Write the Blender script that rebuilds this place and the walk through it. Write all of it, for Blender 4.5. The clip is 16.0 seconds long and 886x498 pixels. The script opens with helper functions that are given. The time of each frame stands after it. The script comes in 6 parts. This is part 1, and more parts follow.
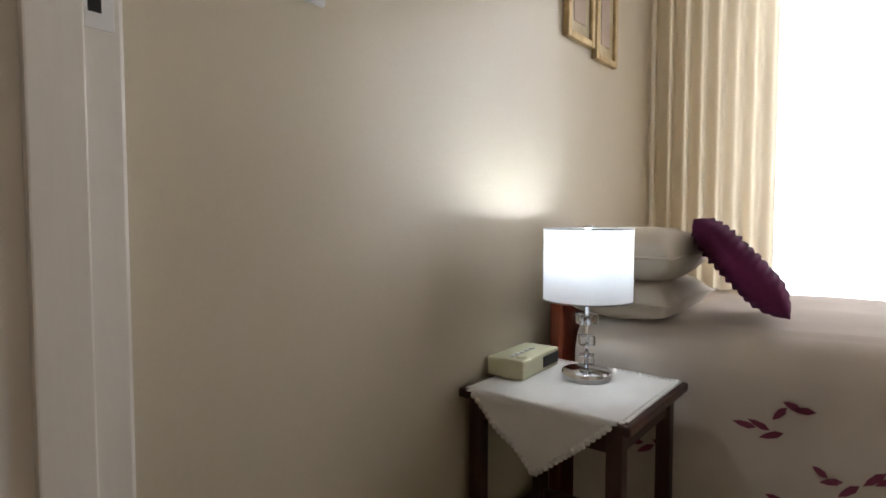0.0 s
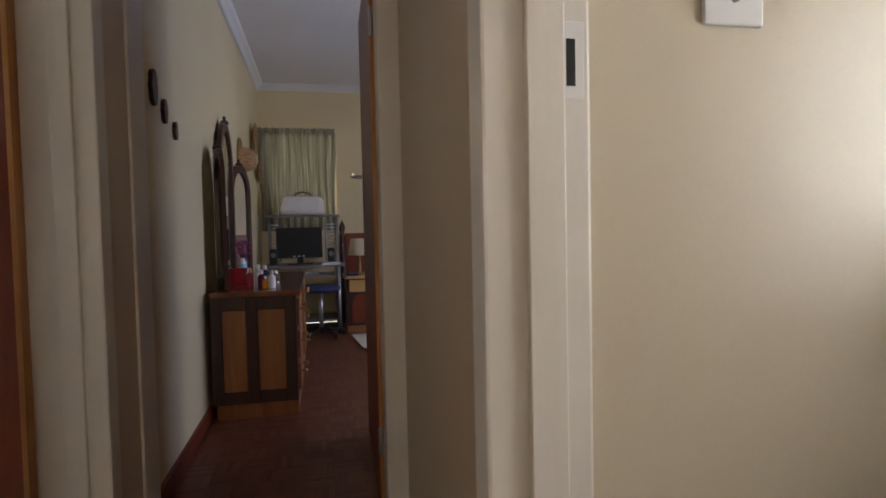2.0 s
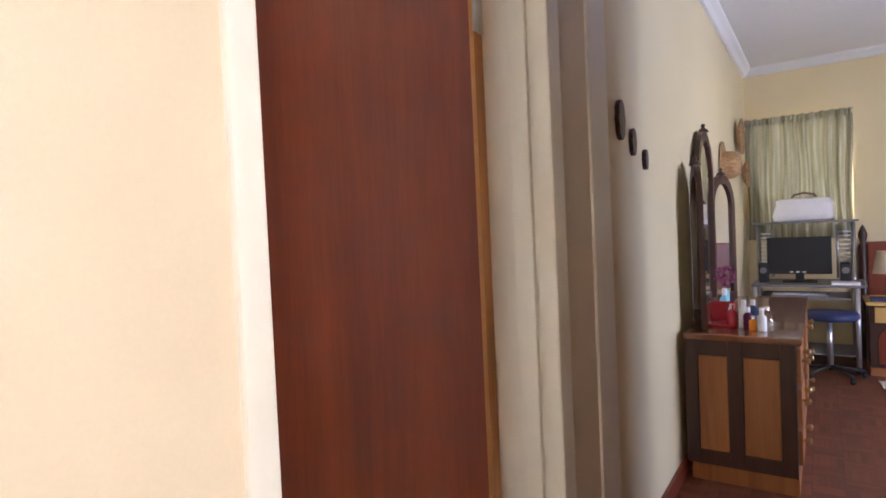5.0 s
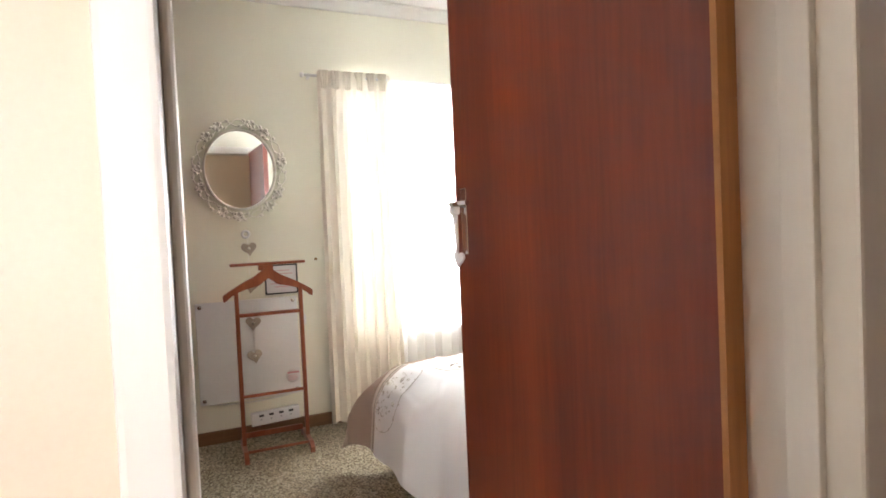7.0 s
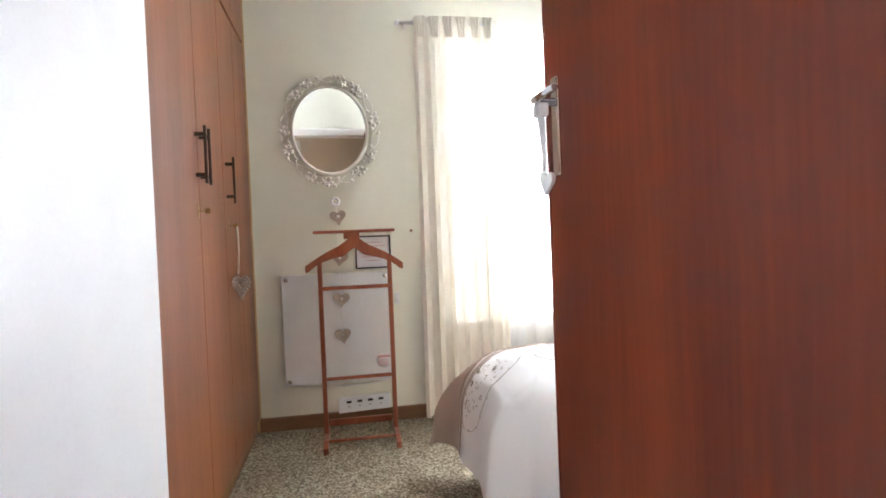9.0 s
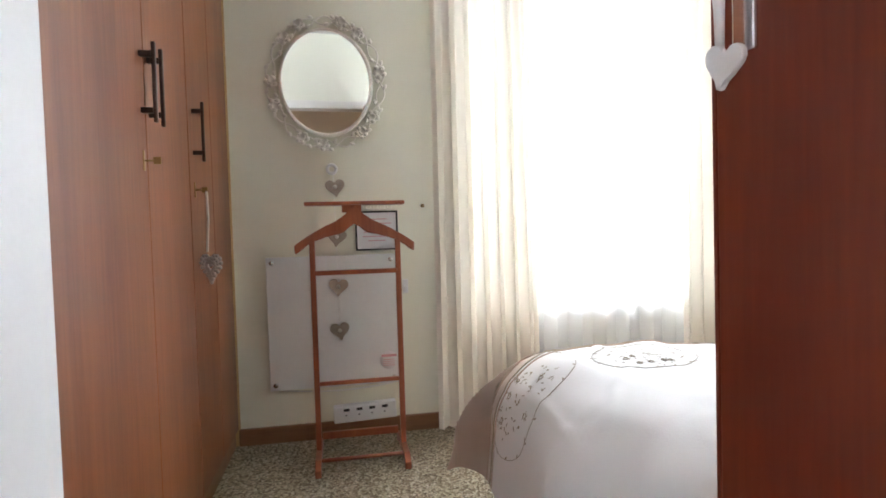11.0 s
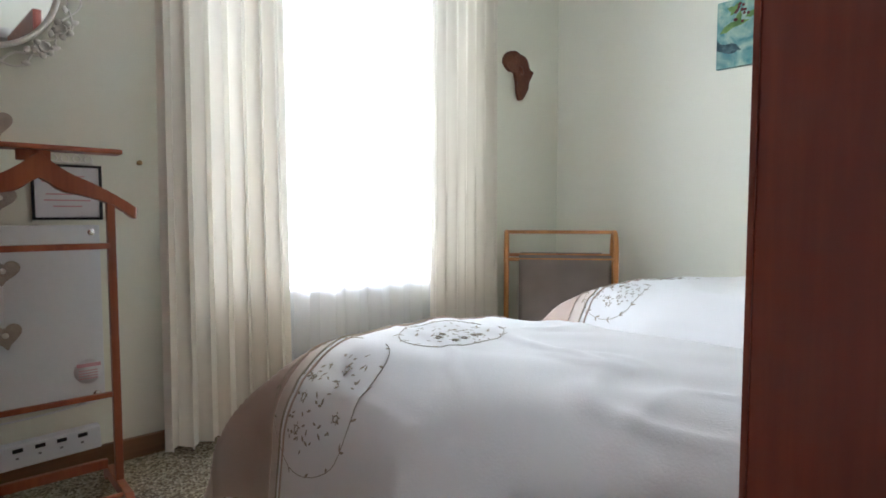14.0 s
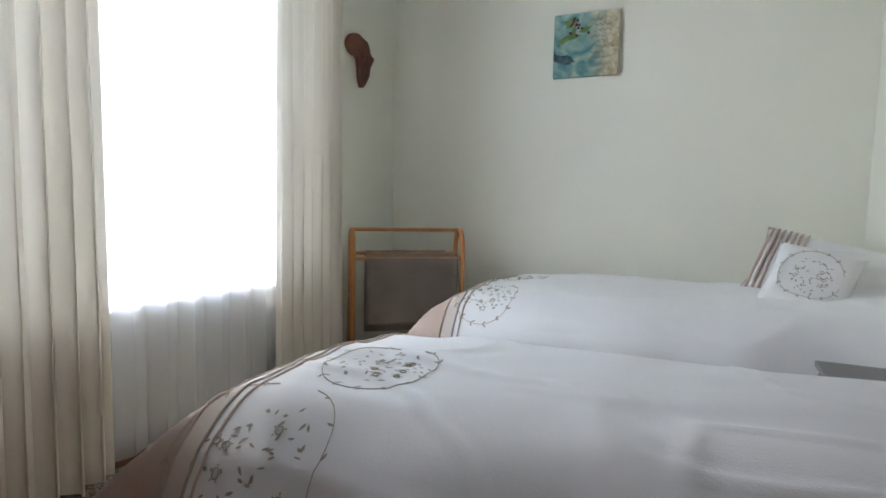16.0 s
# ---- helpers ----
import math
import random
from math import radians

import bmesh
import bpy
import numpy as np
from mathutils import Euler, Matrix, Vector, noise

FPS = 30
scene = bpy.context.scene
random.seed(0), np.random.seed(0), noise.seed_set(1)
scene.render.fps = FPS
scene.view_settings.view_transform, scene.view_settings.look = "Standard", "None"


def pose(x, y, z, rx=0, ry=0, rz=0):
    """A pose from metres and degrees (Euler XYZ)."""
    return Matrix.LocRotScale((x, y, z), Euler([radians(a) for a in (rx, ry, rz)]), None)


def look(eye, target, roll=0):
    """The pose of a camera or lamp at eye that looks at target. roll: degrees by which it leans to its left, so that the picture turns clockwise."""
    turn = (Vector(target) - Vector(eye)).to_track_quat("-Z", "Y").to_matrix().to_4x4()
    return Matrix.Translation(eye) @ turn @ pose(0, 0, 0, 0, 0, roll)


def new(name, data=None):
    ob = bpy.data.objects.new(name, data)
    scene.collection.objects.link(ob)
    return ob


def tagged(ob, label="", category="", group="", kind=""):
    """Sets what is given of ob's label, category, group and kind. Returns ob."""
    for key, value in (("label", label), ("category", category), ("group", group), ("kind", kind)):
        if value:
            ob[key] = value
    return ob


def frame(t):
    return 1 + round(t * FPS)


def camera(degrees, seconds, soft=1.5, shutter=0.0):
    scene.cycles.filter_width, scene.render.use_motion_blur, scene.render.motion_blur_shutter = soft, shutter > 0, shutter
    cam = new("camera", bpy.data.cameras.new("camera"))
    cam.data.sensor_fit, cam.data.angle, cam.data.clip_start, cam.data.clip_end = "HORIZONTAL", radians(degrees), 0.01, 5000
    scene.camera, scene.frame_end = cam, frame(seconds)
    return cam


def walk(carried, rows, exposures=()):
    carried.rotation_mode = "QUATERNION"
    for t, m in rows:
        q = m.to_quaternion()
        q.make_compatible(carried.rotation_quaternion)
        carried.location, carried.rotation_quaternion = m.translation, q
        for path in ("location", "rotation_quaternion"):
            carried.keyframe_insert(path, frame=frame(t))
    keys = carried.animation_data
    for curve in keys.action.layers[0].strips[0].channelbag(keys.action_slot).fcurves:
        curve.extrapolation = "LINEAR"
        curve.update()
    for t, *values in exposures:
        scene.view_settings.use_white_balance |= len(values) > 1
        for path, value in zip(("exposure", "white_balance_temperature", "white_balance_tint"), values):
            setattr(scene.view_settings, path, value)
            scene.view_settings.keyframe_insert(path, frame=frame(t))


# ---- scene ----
cam = camera(76.8, 16.0, 1.7, 0.0)
PATH = [
    (0, (0.135, 0.18, 0.983), (1.689, 1.435, 0.88), 0.0),
    (0.5, (0.101, 0.15, 0.983), (1.438, 1.634, 0.877), -0.8),
    (1, (0.072, 0.116, 0.996), (1.11, 1.822, 0.888), -1.4),
    (1.5, (0.029, 0.105, 0.995), (0.745, 1.971, 0.924), -0.9),
    (2, (0.016, 0.126, 1.018), (0.449, 2.077, 0.942), -1.2),
    (2.5, (0.004, 0.154, 1.054), (0.178, 2.145, 0.971), -1.6),
    (3, (-0.004, 0.196, 1.097), (-0.119, 2.191, 1.012), -2.1),
    (3.5, (-0.025, 0.267, 1.139), (-0.395, 2.231, 1.054), -2.2),
    (4, (-0.048, 0.332, 1.187), (-0.655, 2.235, 1.106), -2.3),
    (6.5, (0.051, 0.814, 1.216), (-1.673, 1.826, 1.171), -2.6),
    (7, (-0.077, 0.935, 1.202), (-1.909, 1.735, 1.14), -2.6),
    (7.5, (-0.234, 1.058, 1.123), (-2.134, 1.679, 1.072), -2.6),
    (8, (-0.332, 1.102, 1.051), (-2.274, 1.578, 1.02), -2.7),
    (8.5, (-0.418, 1.166, 1.025), (-2.382, 1.543, 0.982), -2.4),
    (9, (-0.513, 1.239, 1.012), (-2.482, 1.586, 0.975), -2.3),
    (11.5, (-1.131, 1.208, 0.898), (-3.091, 1.594, 0.814), -1.3),
    (12, (-1.187, 1.157, 0.851), (-3.09, 1.768, 0.775), -1.0),
    (12.5, (-1.251, 1.142, 0.843), (-3.079, 1.948, 0.758), -0.9),
    (13, (-1.315, 1.127, 0.86), (-3.046, 2.124, 0.757), -0.6),
    (13.5, (-1.375, 1.102, 0.864), (-3.002, 2.261, 0.753), -0.5),
    (14, (-1.44, 1.071, 0.874), (-2.922, 2.409, 0.757), 0.0),
    (14.5, (-1.521, 1.043, 0.889), (-2.834, 2.546, 0.76), 0.4),
    (15, (-1.614, 1.02, 0.901), (-2.741, 2.666, 0.763), 0.9),
    (15.5, (-1.741, 1.008, 0.916), (-2.726, 2.742, 0.766), 1.1),
    (16, (-1.871, 0.997, 0.94), (-2.713, 2.803, 0.772), 1.3),
]
EXPOSURES = [(0, -1.25, 6800, 10), (1, -1.0, 6900, 10), (2, -0.6, 7050, 10), (3, 0.17, 6950, 10), (4, 0.85, 6900, 11), (6.5, 0.9, 6900, 12),
             (9, 1.02, 6250, 11), (11.5, 0.52, 6250, 10), (12.5, 0.3, 6120, 10), (13.5, 0.05, 6000, 8), (15, -0.36, 5900, 8), (16, -0.62, 5900, 8)]
walk(cam, [(t, look(eye, target, roll)) for t, eye, target, roll in PATH], EXPOSURES)

# ---- world and lights ----
world = bpy.data.worlds.new("world")
scene.world = world
world.use_nodes = True
wn = world.node_tree
sky = wn.nodes.new("ShaderNodeTexSky")
sky.sky_type, sky.sun_disc = "NISHITA", False
sky.sun_elevation, sky.sun_rotation = radians(48), radians(-60)
wn.nodes["Background"].inputs["Strength"].default_value = 0.15
wn.links.new(sky.outputs[0], wn.nodes["Background"].inputs["Color"])


def lamp(name, kind, m, power, color, **more):
    data = bpy.data.lights.new(name, kind)
    data.energy, data.color = power, color
    for key, value in more.items():
        if key == "size":
            data.size = value
        elif key == "size_y":
            data.shape, data.size_y = "RECTANGLE", value
        elif key == "angle":
            data.angle = value
        elif key == "radius":
            data.shadow_soft_size = value
    ob = new(name, data)
    ob.matrix_world = m
    return ob


sun_way = Vector((math.sin(radians(-60)) * math.cos(radians(48)), math.cos(radians(-60)) * math.cos(radians(48)), math.sin(radians(48))))
lamp("sun", "SUN", look(Vector((0, 0, 6)) + sun_way * 3, (0, 0, 6)), 3.0, (1, 0.95, 0.88), angle=radians(0.6))
# daylight in the window openings
lamp("window_light_twin", "AREA", look((-3.92, 2.6, 1.4), (0, 2.6, 1.2)), 150, (0.93, 0.96, 1.0), size=1.5, size_y=1.6)
lamp("window_light_lamp_room", "AREA", look((2.80, -0.15, 1.45), (0, -0.15, 1.2)), 90, (0.98, 0.98, 1), size=1.5, size_y=1.6)
lamp("window_light_office", "AREA", look((-0.1, 6.62, 1.6), (-0.1, 3, 1.2)), 7, (1, 0.9, 0.72), size=0.9, size_y=0.9)
lamp("window_light_office_side", "AREA", look((2.72, 3.75, 0.95), (-0.6, 3.1, 0.4)), 62, (0.45, 0.56, 1), size=1.2, size_y=0.7)
# added warm fill before the passage's blank end wall; no window or fitting there
lamp("passage_fill", "AREA", look((-0.1, -2.4, 1.5), (-0.1, 1, 1.3)), 16, (1, 0.9, 0.78), size=0.8, size_y=1.5)

# ---- materials ----


def nodes(name):
    m = bpy.data.materials.new(name)
    m.use_nodes = True
    return m, m.node_tree.nodes, m.node_tree.links, m.node_tree.nodes["Principled BSDF"]


def surface(name, a, b, rough=0.5, scale=3.0, fine=60.0, bump=0.05, stretch=(1, 1, 1), metal=0.0, spec=0.5, coat=0.0, sheen=0.0, distort=0.0, dist=0.01):
    """Two tones mixed by noise at two scales, with a fine relief."""
    m, n, l, p = nodes(name)
    co = n.new("ShaderNodeTexCoord")
    mp = n.new("ShaderNodeMapping")
    mp.inputs["Scale"].default_value = stretch
    l.new(co.outputs["Object"], mp.inputs["Vector"])
    big, small = n.new("ShaderNodeTexNoise"), n.new("ShaderNodeTexNoise")
    big.inputs["Scale"].default_value, small.inputs["Scale"].default_value = scale, fine
    big.inputs["Detail"].default_value, small.inputs["Detail"].default_value = 4, 3
    big.inputs["Distortion"].default_value = distort
    l.new(mp.outputs[0], big.inputs["Vector"])
    l.new(mp.outputs[0], small.inputs["Vector"])
    add = n.new("ShaderNodeMath")
    add.operation = "MULTIPLY_ADD"
    add.inputs[1].default_value = 0.35
    l.new(small.outputs[0], add.inputs[0])
    l.new(big.outputs[0], add.inputs[2])
    ramp = n.new("ShaderNodeValToRGB")
    ramp.color_ramp.elements[0].position, ramp.color_ramp.elements[1].position = 0.5, 0.85
    ramp.color_ramp.elements[0].color, ramp.color_ramp.elements[1].color = (*a, 1), (*b, 1)
    l.new(add.outputs[0], ramp.inputs[0])
    l.new(ramp.outputs[0], p.inputs["Base Color"])
    p.inputs["Roughness"].default_value, p.inputs["Metallic"].default_value = rough, metal
    p.inputs["Specular IOR Level"].default_value = spec
    p.inputs["Coat Weight"].default_value = coat
    p.inputs["Sheen Weight"].default_value = sheen
    if bump:
        bp = n.new("ShaderNodeBump")
        bp.inputs["Strength"].default_value, bp.inputs["Distance"].default_value = bump, dist
        l.new(small.outputs[0], bp.inputs["Height"])
        l.new(bp.outputs[0], p.inputs["Normal"])
    return m


def plain(name, color, rough=0.5, metal=0.0, emit=0.0, trans=0.0, alpha=1.0, coat=0.0):
    m, n, l, p = nodes(name)
    p.inputs["Base Color"].default_value = (*color, 1)
    p.inputs["Roughness"].default_value, p.inputs["Metallic"].default_value = rough, metal
    p.inputs["Transmission Weight"].default_value = trans
    p.inputs["Alpha"].default_value = alpha
    p.inputs["Coat Weight"].default_value = coat
    if emit:
        p.inputs["Emission Color"].default_value = (*color, 1)
        p.inputs["Emission Strength"].default_value = emit
    return m


def cloth(name, a, b, through_light=0.35, clear=0.0, rough=0.9, stretch=(1, 1, 1), scale=5.0, fine=220.0, bump=0.25):
    """Woven cloth: diffuse, partly let through from behind, with a weave."""
    m, n, l, p = nodes(name)
    p.inputs["Roughness"].default_value = rough
    p.inputs["Specular IOR Level"].default_value = 0.2
    co, mp = n.new("ShaderNodeTexCoord"), n.new("ShaderNodeMapping")
    mp.inputs["Scale"].default_value = stretch
    l.new(co.outputs["Object"], mp.inputs["Vector"])
    nz, wv = n.new("ShaderNodeTexNoise"), n.new("ShaderNodeTexNoise")
    nz.inputs["Scale"].default_value, wv.inputs["Scale"].default_value = scale, fine
    l.new(mp.outputs[0], nz.inputs["Vector"])
    l.new(mp.outputs[0], wv.inputs["Vector"])
    ramp = n.new("ShaderNodeValToRGB")
    ramp.color_ramp.elements[0].position, ramp.color_ramp.elements[1].position = 0.3, 0.7
    ramp.color_ramp.elements[0].color, ramp.color_ramp.elements[1].color = (*a, 1), (*b, 1)
    l.new(nz.outputs[0], ramp.inputs[0])
    l.new(ramp.outputs[0], p.inputs["Base Color"])
    bp = n.new("ShaderNodeBump")
    bp.inputs["Strength"].default_value, bp.inputs["Distance"].default_value = bump, 0.002
    l.new(wv.outputs[0], bp.inputs["Height"])
    l.new(bp.outputs[0], p.inputs["Normal"])
    last = p.outputs[0]
    if through_light:
        tr, mix = n.new("ShaderNodeBsdfTranslucent"), n.new("ShaderNodeMixShader")
        mix.inputs[0].default_value = through_light
        l.new(ramp.outputs[0], tr.inputs["Color"])
        l.new(last, mix.inputs[1])
        l.new(tr.outputs[0], mix.inputs[2])
        last = mix.outputs[0]
    if clear:
        tp, mix = n.new("ShaderNodeBsdfTransparent"), n.new("ShaderNodeMixShader")
        mix.inputs[0].default_value = clear
        l.new(last, mix.inputs[1])
        l.new(tp.outputs[0], mix.inputs[2])
        last = mix.outputs[0]
    l.new(last, n["Material Output"].inputs["Surface"])
    return m


def wood(name, dark, light, rough=0.35, axis="Z", scale=7.0, coat=0.2):
    """Straight grain along an axis, with figure and pores."""
    stretch = {"X": (0.06, 1, 1), "Y": (1, 0.06, 1), "Z": (1, 1, 0.06)}[axis]
    return surface(name, dark, light, rough, scale, 90.0, 0.12, stretch, coat=coat, distort=0.6, dist=0.002)


def terrazzo(name):
    """Carpet of cut loops in mixed browns and greys."""
    m, n, l, p = nodes(name)
    co, vo, nz = n.new("ShaderNodeTexCoord"), n.new("ShaderNodeTexVoronoi"), n.new("ShaderNodeTexNoise")
    vo.inputs["Scale"].default_value, nz.inputs["Scale"].default_value = 120, 2.2
    l.new(co.outputs["Object"], vo.inputs["Vector"])
    l.new(co.outputs["Object"], nz.inputs["Vector"])
    sep = n.new("ShaderNodeSeparateColor")
    l.new(vo.outputs["Color"], sep.inputs[0])
    ramp = n.new("ShaderNodeValToRGB")
    e = ramp.color_ramp.elements
    e[0].position, e[0].color = 0.0, (0.16, 0.125, 0.08, 1)
    e[1].position, e[1].color = 1.0, (0.60, 0.53, 0.40, 1)
    for pos, c in ((0.3, (0.26, 0.21, 0.14, 1)), (0.55, (0.38, 0.32, 0.22, 1)), (0.8, (0.48, 0.42, 0.30, 1))):
        k = e.new(pos)
        k.color = c
    l.new(sep.outputs[0], ramp.inputs[0])
    mix = n.new("ShaderNodeMix")
    mix.data_type, mix.blend_type = "RGBA", "MULTIPLY"
    mix.inputs[0].default_value = 0.35
    l.new(ramp.outputs[0], mix.inputs[6])
    l.new(nz.outputs[0], mix.inputs[7])
    l.new(mix.outputs[2], p.inputs["Base Color"])
    p.inputs["Roughness"].default_value = 0.95
    p.inputs["Specular IOR Level"].default_value = 0.1
    bp = n.new("ShaderNodeBump")
    bp.inputs["Strength"].default_value, bp.inputs["Distance"].default_value = 0.9, 0.006
    l.new(vo.outputs["Distance"], bp.inputs["Height"])
    l.new(bp.outputs[0], p.inputs["Normal"])
    return m


def by_piece(name, dark, light, rough=0.3, coat=0.2):
    """Wood whose tone changes from piece to piece."""
    m, n, l, p = nodes(name)
    info, ramp, nz = n.new("ShaderNodeObjectInfo"), n.new("ShaderNodeValToRGB"), n.new("ShaderNodeTexNoise")
    co = n.new("ShaderNodeTexCoord")
    nz.inputs["Scale"].default_value = 60
    l.new(co.outputs["Object"], nz.inputs["Vector"])
    ma = n.new("ShaderNodeMath")
    ma.operation = "MULTIPLY_ADD"
    ma.inputs[1].default_value = 0.3
    l.new(nz.outputs[0], ma.inputs[0])
    l.new(info.outputs["Random"], ma.inputs[2])
    ramp.color_ramp.elements[0].color, ramp.color_ramp.elements[1].color = (*dark, 1), (*light, 1)
    l.new(ma.outputs[0], ramp.inputs[0])
    l.new(ramp.outputs[0], p.inputs["Base Color"])
    p.inputs["Roughness"].default_value, p.inputs["Coat Weight"].default_value = rough, coat
    return m


M = {}
M["wall_twin"] = surface("cream wall paint", (0.785, 0.77, 0.655), (0.81, 0.80, 0.685), 0.75, 1.5, 180, 0.06, dist=0.003)
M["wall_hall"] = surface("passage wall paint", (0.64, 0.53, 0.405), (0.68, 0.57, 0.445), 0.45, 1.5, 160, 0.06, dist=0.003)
M["wall_lamp"] = surface("satin wall paint", (0.60, 0.53, 0.42), (0.64, 0.57, 0.45), 0.3, 1.3, 130, 0.10, dist=0.002)
M["wall_office"] = surface("yellow wall paint", (0.70, 0.58, 0.34), (0.74, 0.62, 0.38), 0.45, 1.3, 140, 0.06, dist=0.003)
M["ceiling"] = surface("white ceiling paint", (0.72, 0.71, 0.69), (0.76, 0.75, 0.73), 0.8, 1.2, 120, 0.04)
M["frame"] = surface("cream gloss paint", (0.72, 0.69, 0.64), (0.77, 0.74, 0.69), 0.35, 6, 70, 0.10, (1, 1, 0.2), dist=0.003)
M["white"] = surface("white paint", (0.76, 0.76, 0.76), (0.8, 0.8, 0.8), 0.4, 5, 80, 0.03)
M["carpet"] = terrazzo("speckled carpet")
M["door"] = wood("red mahogany veneer", (0.125, 0.016, 0.005), (0.215, 0.036, 0.010), 0.42, "Z", 5.0, 0.03)
M["door_edge"] = wood("raw door edge", (0.34, 0.13, 0.035), (0.52, 0.23, 0.07), 0.55, "Z", 9.0, 0.0)
M["closet"] = wood("cupboard veneer", (0.15, 0.044, 0.014), (0.27, 0.088, 0.03), 0.42, "Z", 4.0)
M["closet_trim"] = wood("pale timber trim", (0.42, 0.27, 0.12), (0.55, 0.37, 0.18), 0.5, "Z", 9.0, 0.0)
M["skirting"] = wood("brown skirting", (0.16, 0.075, 0.03), (0.25, 0.12, 0.05), 0.4, "Y", 9.0)
M["valet"] = wood("red-brown beech", (0.24, 0.055, 0.02), (0.36, 0.10, 0.035), 0.35, "Z", 14.0)
M["pine"] = wood("orange pine", (0.42, 0.16, 0.045), (0.60, 0.27, 0.08), 0.4, "Z", 14.0)
M["dark_wood"] = wood("dark stained wood", (0.028, 0.008, 0.006), (0.06, 0.018, 0.011), 0.4, "Z", 12.0, 0.05)
M["mid_wood"] = wood("tan timber panel", (0.28, 0.10, 0.035), (0.40, 0.165, 0.06), 0.4, "Z", 12.0, 0.05)
M["top_wood"] = wood("polished table top", (0.16, 0.06, 0.035), (0.26, 0.11, 0.06), 0.15, "Y", 8.0, 0.5)
M["yellow_wood"] = wood("yellow timber drawer", (0.55, 0.32, 0.09), (0.68, 0.42, 0.15), 0.4, "X", 9.0)
M["curtain"] = cloth("cream curtain", (0.79, 0.74, 0.645), (0.84, 0.795, 0.70), 0.045, stretch=(1, 1, 0.3))
M["curtain_a"] = cloth("beige curtain", (0.76, 0.67, 0.53), (0.82, 0.74, 0.60), 0.65, stretch=(1, 1, 0.3))
M["sheer"] = cloth("white voile", (0.87, 0.88, 0.95), (0.91, 0.92, 0.97), 0.6, 0.42, stretch=(1, 1, 0.2), bump=0.05)
M["office_curtain"] = cloth("green striped curtain", (0.20, 0.19, 0.12), (0.44, 0.42, 0.33), 0.12, stretch=(8, 8, 0.15), scale=4.0)
M["bedding"] = cloth("white cotton", (0.78, 0.77, 0.76), (0.82, 0.81, 0.80), 0.0, scale=3.0)
M["taupe"] = cloth("taupe satin", (0.42, 0.32, 0.26), (0.50, 0.39, 0.32), 0.0, rough=0.5, scale=4.0)
M["taupe_light"] = cloth("pale taupe satin", (0.58, 0.50, 0.44), (0.64, 0.56, 0.50), 0.0, rough=0.55)
M["thread"] = cloth("grey brown thread", (0.30, 0.26, 0.20), (0.42, 0.37, 0.29), 0.0)
M["valance"] = cloth("white valance cotton", (0.70, 0.69, 0.70), (0.76, 0.75, 0.76), 0.1)
M["towel"] = cloth("grey-brown towel", (0.20, 0.165, 0.14), (0.26, 0.22, 0.19), 0.0, fine=400, bump=0.8)
M["purple"] = cloth("ribbed purple velvet", (0.07, 0.012, 0.045), (0.13, 0.022, 0.08), 0.0, fine=120)
M["quilt"] = cloth("pale mauve quilt", (0.55, 0.48, 0.43), (0.62, 0.55, 0.49), 0.0)
M["lamp_linen"] = cloth("beige linen", (0.58, 0.52, 0.44), (0.66, 0.60, 0.52), 0.0, scale=9)
M["plum"] = cloth("plum thread", (0.18, 0.04, 0.08), (0.26, 0.07, 0.12), 0.0)
M["lace"] = cloth("white lace cotton", (0.74, 0.72, 0.71), (0.80, 0.78, 0.77), 0.1, fine=300, bump=0.5)
M["shade_on"] = cloth("lit white lamp shade", (0.80, 0.83, 0.88), (0.86, 0.89, 0.93), 0.25, bump=0.05)
M["shade_off"] = cloth("cream lamp shade", (0.72, 0.62, 0.45), (0.78, 0.68, 0.52), 0.3)
M["bulb"] = plain("lit bulb", (0.82, 0.92, 1.0), 0.5, emit=30.0)
M["chrome"] = plain("chrome", (0.75, 0.75, 0.77), 0.12, 1.0)
M["steel"] = surface("brushed steel", (0.42, 0.42, 0.44), (0.55, 0.55, 0.57), 0.35, 8, 90, 0.03, metal=0.9)
M["brass"] = plain("aged brass", (0.35, 0.24, 0.12), 0.35, 0.9)
M["iron"] = surface("dark bronze metal", (0.05, 0.035, 0.03), (0.08, 0.055, 0.045), 0.35, 20, 90, 0.05, metal=0.7)
M["gold"] = surface("old gold leaf", (0.42, 0.30, 0.15), (0.58, 0.44, 0.24), 0.4, 20, 90, 0.2, metal=0.5)
M["mirror"] = plain("mirror glass", (0.92, 0.93, 0.92), 0.02, 1.0)
M["glass"] = plain("crystal", (0.95, 0.97, 1.0), 0.02, trans=1.0)
M["cream_iron"] = surface("cream enamel", (0.80, 0.77, 0.70), (0.88, 0.85, 0.79), 0.45, 30, 120, 0.1)
M["board"] = surface("white painted board", (0.70, 0.71, 0.72), (0.75, 0.76, 0.77), 0.5, 3, 60, 0.02)
M["heart"] = surface("grey felt", (0.36, 0.30, 0.25), (0.46, 0.39, 0.32), 0.9, 25, 160, 0.3)
M["radio"] = plain("cream plastic", (0.62, 0.60, 0.42), 0.4)
M["black"] = plain("black plastic", (0.006, 0.006, 0.007), 0.55)
M["grey"] = plain("grey plastic", (0.16, 0.15, 0.15), 0.4)
M["plastic"] = plain("white plastic", (0.74, 0.74, 0.75), 0.35)
M["africa"] = surface("carved brown wood", (0.10, 0.025, 0.012), (0.17, 0.05, 0.02), 0.45, 12, 70, 0.5)
M["red"] = plain("red glass", (0.45, 0.02, 0.04), 0.2, coat=0.5)
M["amber"] = plain("amber liquid", (0.8, 0.25, 0.02), 0.15, coat=0.5)
M["blue"] = plain("blue plastic", (0.02, 0.03, 0.10), 0.6)
M["teal"] = plain("teal plastic", (0.2, 0.5, 0.6), 0.4)
